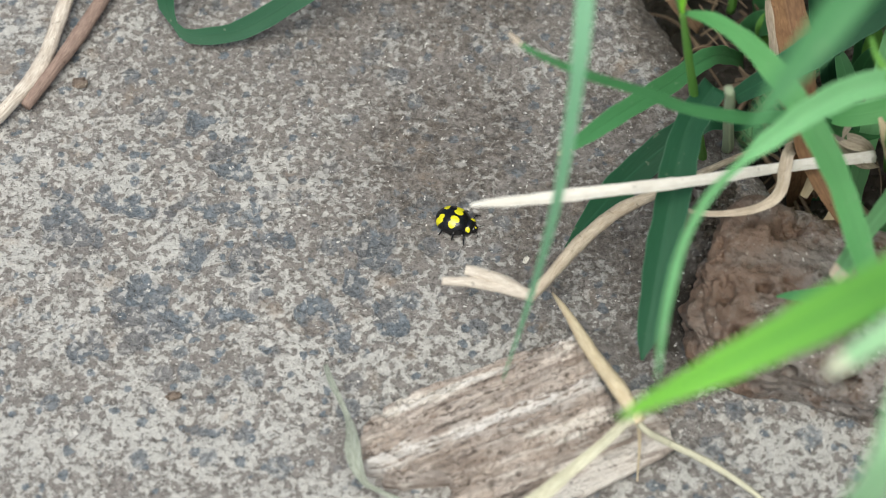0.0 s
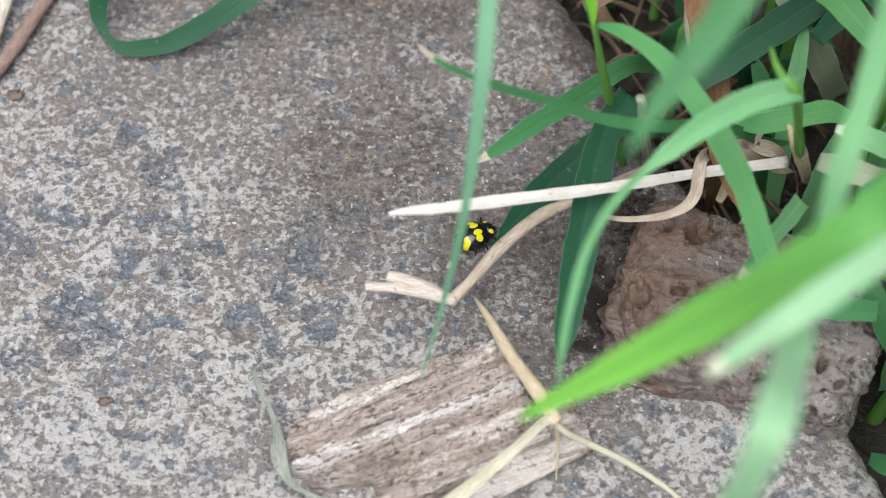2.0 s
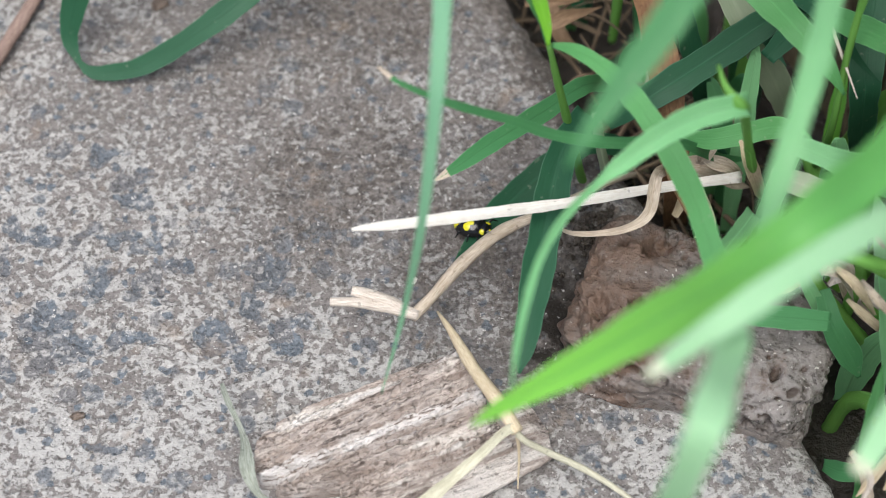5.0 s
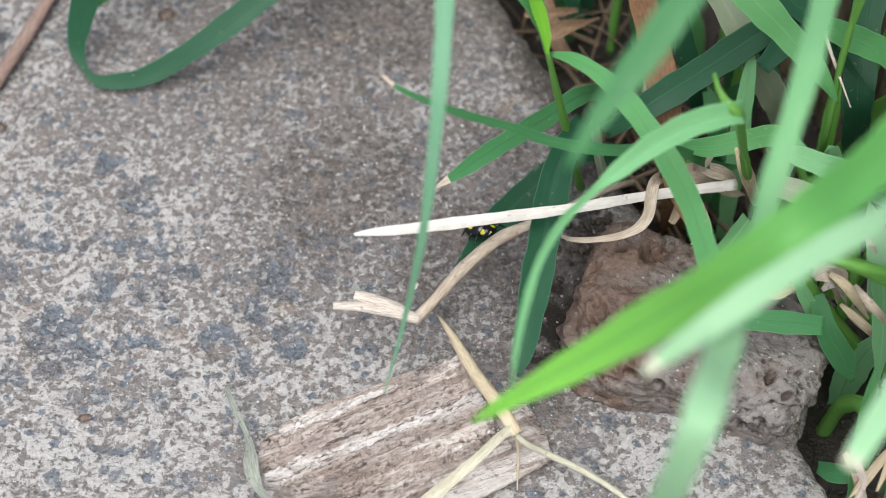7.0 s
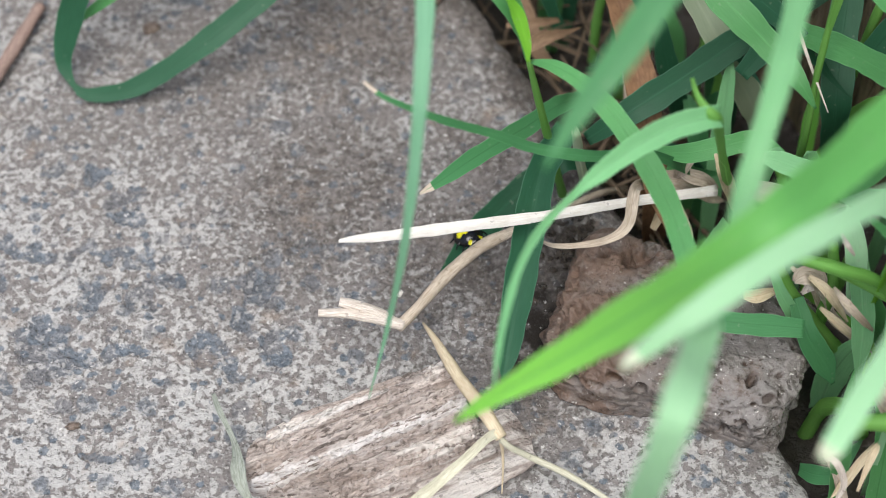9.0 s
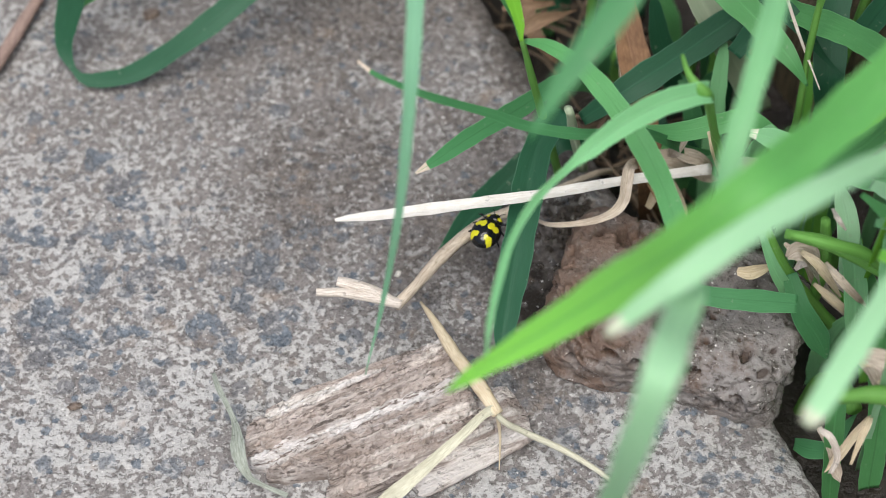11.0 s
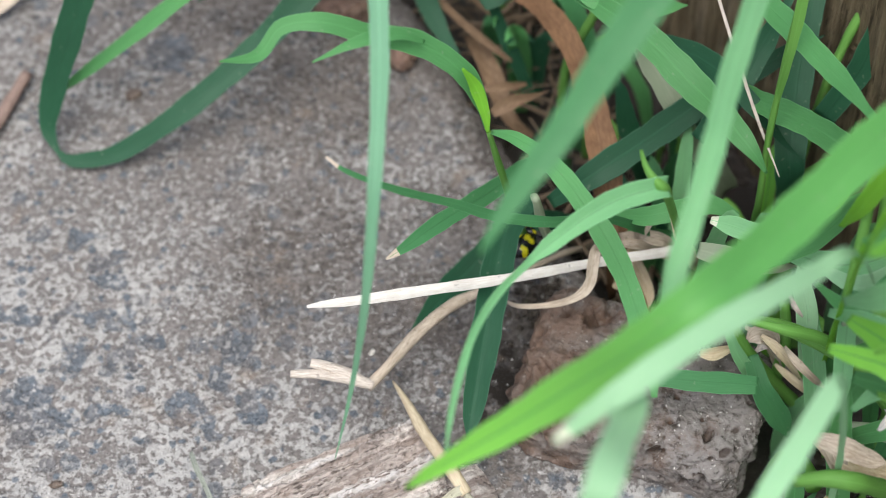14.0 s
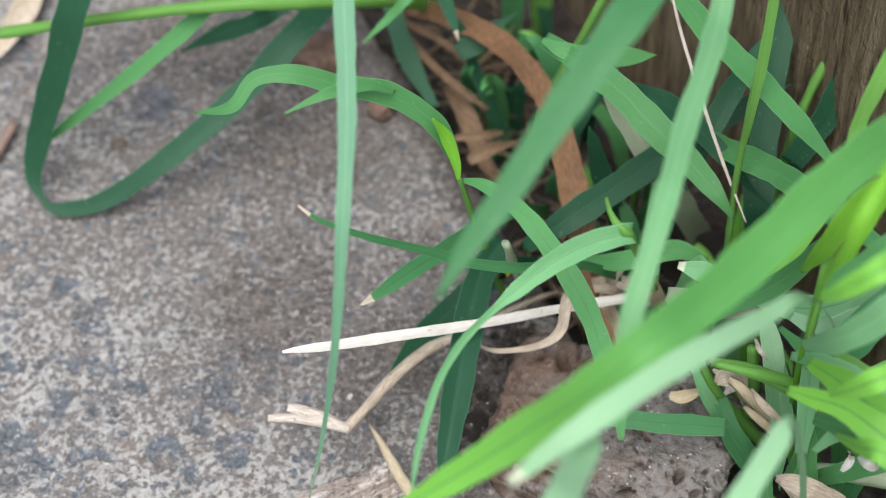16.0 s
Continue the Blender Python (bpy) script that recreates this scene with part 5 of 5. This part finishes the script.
blade(tuft_a, "cut_stem", STEM_PALE, [(11.9, -19.4, 20.0, 0.69), (12.2, -19.0, 18.5, 0.74), (12.9, -16.3, 12.0, 0.87), (14.2, -11.1, 2.0, 0.92), (15.0, -6.0, -6.0, 0.97)], round_=True)
blade(tuft_a, "leaf_sheath", SHOOT, [(8.1, -17.4, 26.0, 0.28), (7.9, -17.1, 28.0, 0.74), (7.1, -16.7, 31.0, 1.01), (6.1, -17.0, 33.5, 0.23)])
blade(tuft_d, "leaf_blade", LEAF_BRIGHT, [(33.6, -40.4, 32.0, 0.83), (35.4, -43.7, 34.0, 2.20), (37.6, -47.3, 35.0, 2.64), (40.4, -50.5, 34.0, 1.98)])
blade(tuft_d, "leaf_blade", LEAF, [(34.6, -41.5, 26.0, 0.86), (36.6, -43.8, 28.0, 1.85), (39.0, -46.0, 29.0, 2.32), (42.8, -46.2, 26.0, 1.68)])
blade(tuft_d, "leaf_blade", SHOOT, [(34.5, -30.6, 30.0, 0.43), (35.2, -32.0, 34.0, 1.26), (36.3, -32.4, 38.0, 1.65), (38.0, -31.7, 41.0, 1.22)])
blade(tuft_b, "leaf_blade", LEAF_DARK, [(22.7, -0.6, 18.0, 1.52), (26.0, -2.9, 19.0, 2.20), (28.6, -6.4, 20.0, 2.17), (31.2, -10.4, 20.0, 1.46), (33.8, -11.8, 17.0, 0.59)])
blade(tuft_b, "leaf_blade", LEAF, [(29.6, -17.4, 14.0, 0.68), (27.1, -16.8, 15.0, 1.66), (24.2, -17.4, 15.0, 1.85), (21.3, -17.2, 14.0, 1.47), (18.6, -15.0, 12.0, 0.40)])
blade(tuft_c, "leaf_blade", STEM_PALE, [(25.6, -22.3, 16.0, 1.24), (27.3, -23.7, 17.0, 1.79), (29.6, -24.6, 17.0, 1.79), (32.3, -23.5, 15.0, 0.95)])
blade(tuft_d, "leaf_blade", LEAF_BRIGHT, [(31.6, -43.5, 33.0, 0.66), (33.2, -44.9, 34.0, 1.38), (35.3, -46.6, 35.0, 1.92), (37.7, -49.0, 35.0, 2.38), (41.3, -49.8, 32.0, 1.61)])
blade(tuft_d, "leaf_blade", LEAF_PALE, [(33.5, -35.7, 26.0, 0.61), (35.0, -38.4, 29.0, 1.28), (37.1, -40.6, 30.0, 1.69), (39.3, -42.9, 30.0, 1.84), (43.4, -42.7, 26.0, 1.28)])
blade(tuft_d, "leaf_blade", LEAF_PALE, [(32.5, -41.6, 36.0, 0.65), (33.8, -44.2, 40.0, 1.73), (35.6, -45.1, 43.0, 2.16), (38.0, -44.5, 45.0, 2.14), (42.4, -39.8, 42.0, 1.19)])
blade(tuft_d, "leaf_blade", LEAF_BRIGHT, [(31.1, -48.4, 51.0, 0.51), (32.4, -49.7, 54.0, 1.28), (34.2, -49.8, 56.0, 1.75), (37.5, -47.1, 55.0, 1.43)])
blade(tuft_d, "leaf_blade", LEAF, [(35.7, -37.8, 8.0, 0.85), (36.8, -38.0, 11.0, 1.40), (39.0, -39.0, 14.0, 1.65), (41.9, -39.3, 16.0, 1.81), (46.2, -36.8, 14.0, 1.39)])
blade(tuft_d, "stem", STEM_PALE, [(34.5, -36.8, 26.0, 0.39), (35.6, -37.8, 28.0, 0.56), (36.5, -38.4, 29.0, 0.47)], round_=True)
blade(tuft_d, "leaf_blade", LEAF_PALE, [(35.1, -38.4, 16.0, 1.05), (35.3, -37.2, 19.0, 1.47), (35.6, -34.6, 22.0, 1.55), (36.1, -31.6, 23.0, 0.86)])
blade(tuft_d, "leaf_blade", LEAF_SHEEN, [(34.1, -30.1, 10.0, 0.56), (34.2, -29.3, 13.0, 1.56), (34.1, -28.0, 15.0, 1.82), (33.8, -25.9, 16.0, 1.28)])
pscrap = thing("dry_leaf", "crumpled scrap of pale dry leaf among the grass roots", "dry leaf", group="dry leaf scraps")
blade(pscrap, "dry_blade", STRAW_PALE, [(37.5, -42.0, 19.0, 0.27), (37.9, -41.9, 20.0, 0.71), (38.2, -41.3, 20.0, 0.53), (38.2, -40.2, 19.0, 0.18)], fold=0.5)
pscrap2 = thing("dry_leaf", "crumpled scrap of pale dry leaf among the grass roots", "dry leaf", group="dry leaf scraps")
blade(pscrap2, "dry_blade", STRAW_PALE, [(38.8, -41.3, 20.0, 0.26), (39.3, -42.3, 20.5, 0.88), (39.9, -42.2, 20.0, 0.70), (40.6, -40.9, 19.0, 0.18)], fold=0.5)
pscrap3 = thing("dry_leaf", "crumpled scrap of pale dry leaf among the grass roots", "dry leaf", group="dry leaf scraps")
blade(pscrap3, "dry_blade", STRAW, [(34.0, -37.9, 11.0, 0.47), (34.9, -39.2, 12.0, 1.48), (35.4, -40.4, 12.0, 1.57), (36.2, -40.5, 9.0, 0.65)], fold=0.5)
blade(tuft_d, "leaf_blade", LEAF_BRIGHT, [(30.2, -27.5, 23.0, 0.46), (32.0, -28.2, 27.0, 1.34), (33.9, -28.3, 30.0, 1.68), (36.1, -26.6, 32.0, 1.50), (38.7, -23.8, 32.0, 0.62)])
blade(tuft_d, "leaf_blade", LEAF_BRIGHT, [(34.8, -46.8, 32.0, 0.41), (35.4, -50.3, 36.0, 1.33), (36.5, -52.0, 38.0, 1.77), (39.8, -52.7, 36.0, 1.55)])
blade(tuft_d, "leaf_blade", LEAF_BRIGHT, [(33.6, -47.3, 38.0, 0.39), (34.6, -48.8, 41.0, 1.31), (36.1, -49.3, 43.0, 1.82), (39.6, -47.4, 42.0, 1.54)])
blade(tuft_d, "leaf_blade", LEAF_PALE, [(34.6, -43.2, 24.0, 0.43), (36.1, -43.0, 26.0, 1.11), (38.0, -43.2, 27.0, 1.27), (41.7, -41.4, 24.0, 0.87)])
dry = thing("dry_leaf", "crumpled scrap of dry straw-coloured leaf among the grass", "dry leaf", group="dry leaf scraps")
blade(dry, "dry_blade", STRAW, [(29.4, -27.4, 12.0, 0.28), (30.2, -27.7, 11.5, 0.65), (31.5, -27.4, 11.0, 0.74), (32.3, -27.8, 10.0, 0.47)], fold=0.5)
dry = thing("dry_leaf", "crumpled scrap of dry straw-coloured leaf among the grass", "dry leaf", group="dry leaf scraps")
blade(dry, "dry_blade", STRAW_YEL, [(32.4, -28.0, 7.0, 0.28), (33.4, -29.2, 7.0, 0.66), (34.8, -29.9, 6.0, 0.66), (36.6, -28.9, 3.0, 0.29)], fold=0.5)
dry = thing("dry_leaf", "crumpled scrap of dry straw-coloured leaf among the grass", "dry leaf", group="dry leaf scraps")
blade(dry, "dry_blade", FORK, [(33.0, -28.2, 9.0, 0.28), (33.9, -29.4, 9.0, 0.56), (35.3, -29.9, 8.0, 0.56), (36.8, -28.6, 5.0, 0.24)], fold=0.5)
dry = thing("dry_leaf", "crumpled scrap of dry straw-coloured leaf among the grass", "dry leaf", group="dry leaf scraps")
blade(dry, "dry_blade", STRAW, [(32.7, -41.3, 17.0, 0.43), (33.7, -42.3, 18.0, 1.28), (35.1, -43.0, 18.0, 1.70), (37.3, -42.8, 16.0, 1.29)], fold=0.5)
dry = thing("dry_leaf", "crumpled scrap of dry straw-coloured leaf among the grass", "dry leaf", group="dry leaf scraps")
blade(dry, "dry_blade", STRAW_YEL, [(33.5, -44.7, 6.0, 0.22), (34.0, -43.8, 8.0, 0.53), (34.6, -42.8, 9.0, 0.62), (35.0, -42.1, 9.0, 0.27)], fold=0.5)
dry = thing("dry_leaf", "crumpled scrap of dry straw-coloured leaf among the grass", "dry leaf", group="dry leaf scraps")
blade(dry, "dry_blade", FORK, [(30.8, -43.2, 9.0, 0.36), (31.6, -44.0, 9.0, 0.62), (32.3, -44.5, 7.0, 0.54), (32.0, -44.9, 5.0, 0.36)], fold=0.5)
dry = thing("dry_leaf", "crumpled scrap of dry straw-coloured leaf among the grass", "dry leaf", group="dry leaf scraps")
blade(dry, "dry_blade", STRAW, [(31.9, -31.5, 15.0, 0.28), (32.7, -33.0, 15.0, 0.65), (34.3, -33.4, 13.0, 0.56), (35.7, -32.3, 10.0, 0.24)], fold=0.5)
dry = thing("dry_leaf", "crumpled scrap of dry straw-coloured leaf among the grass", "dry leaf", group="dry leaf scraps")
blade(dry, "dry_blade", STRAW_YEL, [(30.3, -29.7, 14.0, 0.38), (31.4, -30.9, 14.0, 0.85), (32.7, -31.3, 12.0, 0.57), (34.0, -30.8, 9.0, 0.24)], fold=0.5)
dry = thing("dry_leaf", "crumpled scrap of dry straw-coloured leaf among the grass", "dry leaf", group="dry leaf scraps")
blade(dry, "dry_blade", FORK, [(31.9, -29.9, 20.0, 0.23), (32.0, -31.7, 21.0, 0.41), (32.7, -32.0, 20.0, 0.18)], fold=0.5)

dry = thing("dry_leaf", "crumpled papery scrap of pale dry leaf among the stems", "dry leaf", group="dry leaf scraps")
blade(dry, "dry_blade", STRAW, [(22.7, -14.2, 11.0, 0.50), (22.1, -15.5, 11.0, 1.20), (21.6, -15.8, 10.0, 1.10), (21.4, -15.1, 8.0, 0.40)], fold=0.5)
dry = thing("dry_leaf", "crumpled papery scrap of pale dry leaf among the stems", "dry leaf", group="dry leaf scraps")
blade(dry, "dry_blade", STRAW_YEL, [(23.6, -18.8, 16.0, 0.30), (24.4, -19.2, 14.0, 1.10), (25.5, -18.2, 10.0, 1.20), (26.7, -16.0, 5.0, 0.80)], fold=0.5)
dry = thing("dry_leaf", "crumpled papery scrap of pale dry leaf among the stems", "dry leaf", group="dry leaf scraps")
blade(dry, "dry_blade", STRAW, [(21.5, -15.1, 9.0, 0.40), (22.5, -15.7, 9.0, 1.20), (23.9, -15.5, 8.0, 1.10), (25.1, -14.9, 6.0, 0.50)], fold=0.5)
dry = thing("dry_leaf", "crumpled papery scrap of pale dry leaf among the stems", "dry leaf", group="dry leaf scraps")
blade(dry, "dry_blade", STRAW, [(29.5, -28.8, 12.0, 0.40), (30.2, -28.9, 13.0, 1.50), (31.3, -28.6, 12.0, 1.50), (32.3, -28.0, 9.0, 0.60)], fold=0.5)
dry = thing("dry_leaf", "crumpled papery scrap of pale dry leaf among the stems", "dry leaf", group="dry leaf scraps")
blade(dry, "dry_blade", FORK, [(30.4, -28.6, 10.0, 0.30), (31.3, -28.5, 11.0, 1.00), (32.8, -27.9, 8.0, 0.90), (33.6, -27.5, 5.0, 0.50)], fold=0.5)

# ---- fine litter: dry fibres in the gap, soil crumbs at the foot of the stone ----
def litter():
    rng = random.Random(77)
    bm_v, bm_f = [], []
    for _ in range(110):
        u, out = rng.uniform(-0.045, 0.006), rng.uniform(0.0015, 0.014)
        x, y = EDGE_A + EDGE_DIR * u + EDGE_OUT * out
        z = rng.uniform(-0.0085, -0.002)
        a, r, n = rng.uniform(0, 6.3), rng.uniform(0.00012, 0.00035), 6
        d = np.array((math.cos(a), math.sin(a), rng.uniform(-0.5, 0.7)))
        side = np.cross(d, (0, 0, 1.0))
        side /= np.linalg.norm(side)
        lift = np.cross(side, d)
        length, curl = rng.uniform(0.004, 0.013), rng.uniform(-0.004, 0.004)
        base = len(bm_v)
        for i in range(n + 1):
            s = i / n
            p = np.array((x, y, z)) + d * length * (s - 0.5) + side * curl * s * s + lift * 0.001 * math.sin(3 * s)
            for k2 in range(4):
                b2 = math.pi / 2 * k2
                bm_v.append(p + (side * math.cos(b2) + lift * math.sin(b2)) * r * (1.1 - 0.7 * s))
        for i in range(n):
            for k2 in range(4):
                bm_f.append((base + i * 4 + k2, base + i * 4 + (k2 + 1) % 4, base + i * 4 + 4 + (k2 + 1) % 4, base + i * 4 + 4 + k2))
    ob = mesh_object("dry_litter", bm_v, bm_f, FIBRE)
    tagged(ob, "tangle of fine dry brown roots and straw fibres in the soil gap", "litter", kind="stuff")
    vs, fs = [], []
    for _ in range(420):
        s, o = rng.uniform(0, 1), abs(rng.gauss(0, 0.0016))
        x, y = 0.0142 + 0.001 * s - o + rng.uniform(-0.0006, 0.0006), -0.0135 - 0.0165 * s + rng.uniform(-0.001, 0.001)
        r = rng.uniform(0.00012, 0.0005)
        base = len(vs)
        ring = [(math.cos(q * 1.2566), math.sin(q * 1.2566)) for q in range(5)]
        vs.append((x, y, r * 1.1))
        for h, w in ((0.6, 0.8), (-0.4, 1.0)):
            for cx, cy in ring:
                j = rng.uniform(0.65, 1.2)
                vs.append((x + cx * w * r * j, y + cy * w * r * j, r * h * rng.uniform(0.7, 1.2)))
        for q in range(5):
            q2 = (q + 1) % 5
            fs += [(base, base + 1 + q, base + 1 + q2), (base + 1 + q, base + 6 + q, base + 6 + q2, base + 1 + q2)]
    ob = mesh_object("soil_crumbs", vs, fs, CRUMB, smooth=False)
    tagged(ob, "dark crumbs of soil gathered on the slab beside the rough stone", "soil", kind="stuff")


litter()


# ---- crowded background grass in the soil gap ----
def thicket():
    rng = random.Random(41)
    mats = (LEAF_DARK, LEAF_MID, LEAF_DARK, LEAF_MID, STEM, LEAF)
    # brighter copies for the further tufts, with the light put into their colour
    lit = (LEAF, LEAF_PALE, LEAF_BRIGHT, LEAF_PALE, STEM, LEAF_SHEEN)
    for n in range(9):
        u = -0.034 + n * 0.0085
        tuft = thing("grass_tuft", "low green grass tuft in the soil before the timber board", "grass", "background tufts")
        for k2 in range(6):
            out = rng.uniform(0.006, 0.0215)
            e = (EDGE_A + EDGE_DIR * (u + rng.uniform(-0.004, 0.004)) + EDGE_OUT * out) * 1000
            h, swing, lean = rng.uniform(7, 19), rng.uniform(-9, 9), rng.uniform(-5, 3)
            wd = rng.uniform(1.2, 2.9)
            if n > 4:
                h *= 1.3
            stem = k2 == 0
            pts = []
            for s in (0, 0.3, 0.6, 0.85, 1.0):
                o = lean * s * s
                x, y = e + EDGE_DIR * swing * s**1.6 + EDGE_OUT * o
                pts.append((float(x), float(y), -9 + h * (s * 1.55 - 0.55 * s**3), wd * (0.5 if stem else (0.7, 1.0, 0.9, 0.5, 0.06)[len(pts)])))
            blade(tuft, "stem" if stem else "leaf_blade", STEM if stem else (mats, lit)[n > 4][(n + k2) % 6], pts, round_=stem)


thicket()


# ---- the beetle ----
def dome(name, a, b, h, mats, parent, spots=(), nu=64, nv=28, offset=(0, 0, 0), lo=-0.12, taper=0.0):
    """A rounded shield of half length a, half width b and height h; spots: x, y, rx, ry in parts of it, in the second material."""
    verts, faces, idx = [], [], []
    for j in range(nv + 1):
        el = lo + (math.pi / 2 - lo) * j / nv
        for i in range(nu):
            az = 2 * math.pi * i / nu
            x, y = math.cos(el) * math.cos(az), math.cos(el) * math.sin(az)
            verts.append((offset[0] + a * x, offset[1] + b * y * (1 - taper * x), offset[2] + h * math.sin(el)))
    for j in range(nv):
        for i in range(nu):
            faces.append((j * nu + i, j * nu + (i + 1) % nu, (j + 1) * nu + (i + 1) % nu, (j + 1) * nu + i))
            el = lo + (math.pi / 2 - lo) * (j + 0.5) / nv
            az = 2 * math.pi * (i + 0.5) / nu
            x, y = math.cos(el) * math.cos(az), math.cos(el) * math.sin(az)
            idx.append(1 if any(((x - sx) / rx) ** 2 + ((abs(y) - sy) / ry) ** 2 < 1 for sx, sy, rx, ry in spots) else 0)
    faces.append(tuple(range(nu))[::-1])
    idx.append(0)
    return mesh_object(name, verts, faces, mats, parent, mat_index=idx)


def tube(name, pts, material, parent):
    """A thin jointed limb through points (mm: x, y, z, width)."""
    return blade(parent, name, material, pts, round_=True)


def beetle():
    root = thing("ladybird", "small shiny black ladybird with bright yellow blotches, walking", "ladybird")
    dome("elytra", 0.00178, 0.0015, 0.00118, [BLACK, YELLOW], root,
         [(0.20, 0.28, 0.25, 0.21), (0.15, 0.64, 0.20, 0.20), (0.18, 0.46, 0.13, 0.14), (-0.54, 0.36, 0.15, 0.17), (-0.61, 0.60, 0.22, 0.18)],
         128, 56, (-0.0003, 0, 0.0004))
    dome("pronotum", 0.00058, 0.00095, 0.00068, [BLACK, YELLOW], root, [(0.2, 0.66, 0.40, 0.22)], 64, 24, (0.00135, 0, 0.00045))
    head = dome("head", 0.0004, 0.00048, 0.00045, [BLACK, YELLOW], root, [(0.55, 0.0, 0.2, 0.2)], 40, 16, (0.0018, 0, 0.00038))
    for s in (-1, 1):
        tube("antenna", [(2.05, 0.25 * s, 0.5, 0.08), (2.35, 0.45 * s, 0.6, 0.07), (2.55, 0.7 * s, 0.5, 0.1)], BLACK, head)
        for x, fwd in ((1.1, 0.7), (0.3, 0.1), (-0.5, -0.6)):
            tube("leg", [(x, 0.7 * s, 0.4, 0.26), (x + 0.4 * fwd, 1.3 * s, 0.6, 0.22), (x + 0.6 * fwd, 1.65 * s, 0.3, 0.16), (x + 0.8 * fwd, 1.85 * s, 0.03, 0.1)], BLACK, root)
    return root


ladybird = beetle()
ladybird.scale = (0.86, 0.86, 0.86)
BUG = [
    (0, -8.05, -17.99, 0.00, -25, 0),
    (0.3, -5.75, -19.08, 0.00, -28, 0),
    (0.6, -3.74, -19.49, 0.00, -20, 0),
    (0.9, -1.55, -19.27, 0.00, -8, 0),
    (1.2, -2.72, -19.06, 0.00, 12, 0),
    (1.5, -1.05, -18.89, 0.00, 18, 0),
    (1.8, -0.66, -18.71, 0.00, 28, 0),
    (2.1, -0.14, -19.26, 1.00, 30, 0),
    (2.4, 0.18, -19.29, 1.10, 38, 0),
    (2.7, 0.71, -19.23, 1.10, 40, 0),
    (3, 1.10, -19.21, 1.10, 42, 0),
    (3.3, 1.48, -19.08, 1.10, 42, 0),
    (3.6, 2.03, -18.27, 1.10, 35, 0),
    (4.2, 2.63, -17.61, 1.10, 5, -4),
    (4.9, 2.71, -16.77, 1.00, -30, -8),
    (5.8, 2.94, -16.48, 1.50, -45, -26),
    (6.2, 3.65, -16.77, 1.50, -42, -26),
    (6.6, 3.47, -16.85, 1.50, -38, -26),
    (7, 3.38, -16.63, 1.50, -55, -26),
    (7.6, 2.95, -16.82, 1.50, -52, -26),
    (8.2, 3.84, -16.81, 1.50, -62, -22),
    (8.6, 3.24, -16.98, 1.50, -74, -22),
    (9, 3.78, -16.85, 1.50, -60, -22),
    (9.2, 3.80, -16.64, 1.50, -45, -20),
    (9.8, 4.15, -16.94, 1.50, -5, -8),
    (10.5, 4.90, -19.94, 4.50, 35, -5),
    (11.3, 5.63, -21.63, 6.00, 66, 0),
    (11.7, 5.83, -21.10, 6.00, 60, 0),
    (12.1, 6.21, -20.56, 6.00, 60, 0),
    (12.5, 6.46, -19.95, 5.80, 54, 0),
    (12.8, 7.12, -18.20, 5.50, 55, 0),
    (13.1, 7.77, -15.97, 5.00, 55, 0),
    (13.4, 10.81, -14.27, 4.50, 55, 0),
    (13.7, 11.15, -13.55, 4.50, 60, 0),
    (14, 11.45, -13.11, 4.70, 62, 0),
    (14.5, 11.39, -13.31, 5.00, 62, 0),
    (15, 11.68, -13.55, 5.50, 66, 0),
    (15.5, 11.53, -12.49, 6.00, 75, 0),
    (16, 11.66, -11.26, 6.00, 85, 0),
]


def motions():
    walk(ladybird, [(t, pose(x * 0.001, y * 0.001, z * 0.001, 0, tilt, turn)) for t, x, y, z, turn, tilt in BUG])


motions()
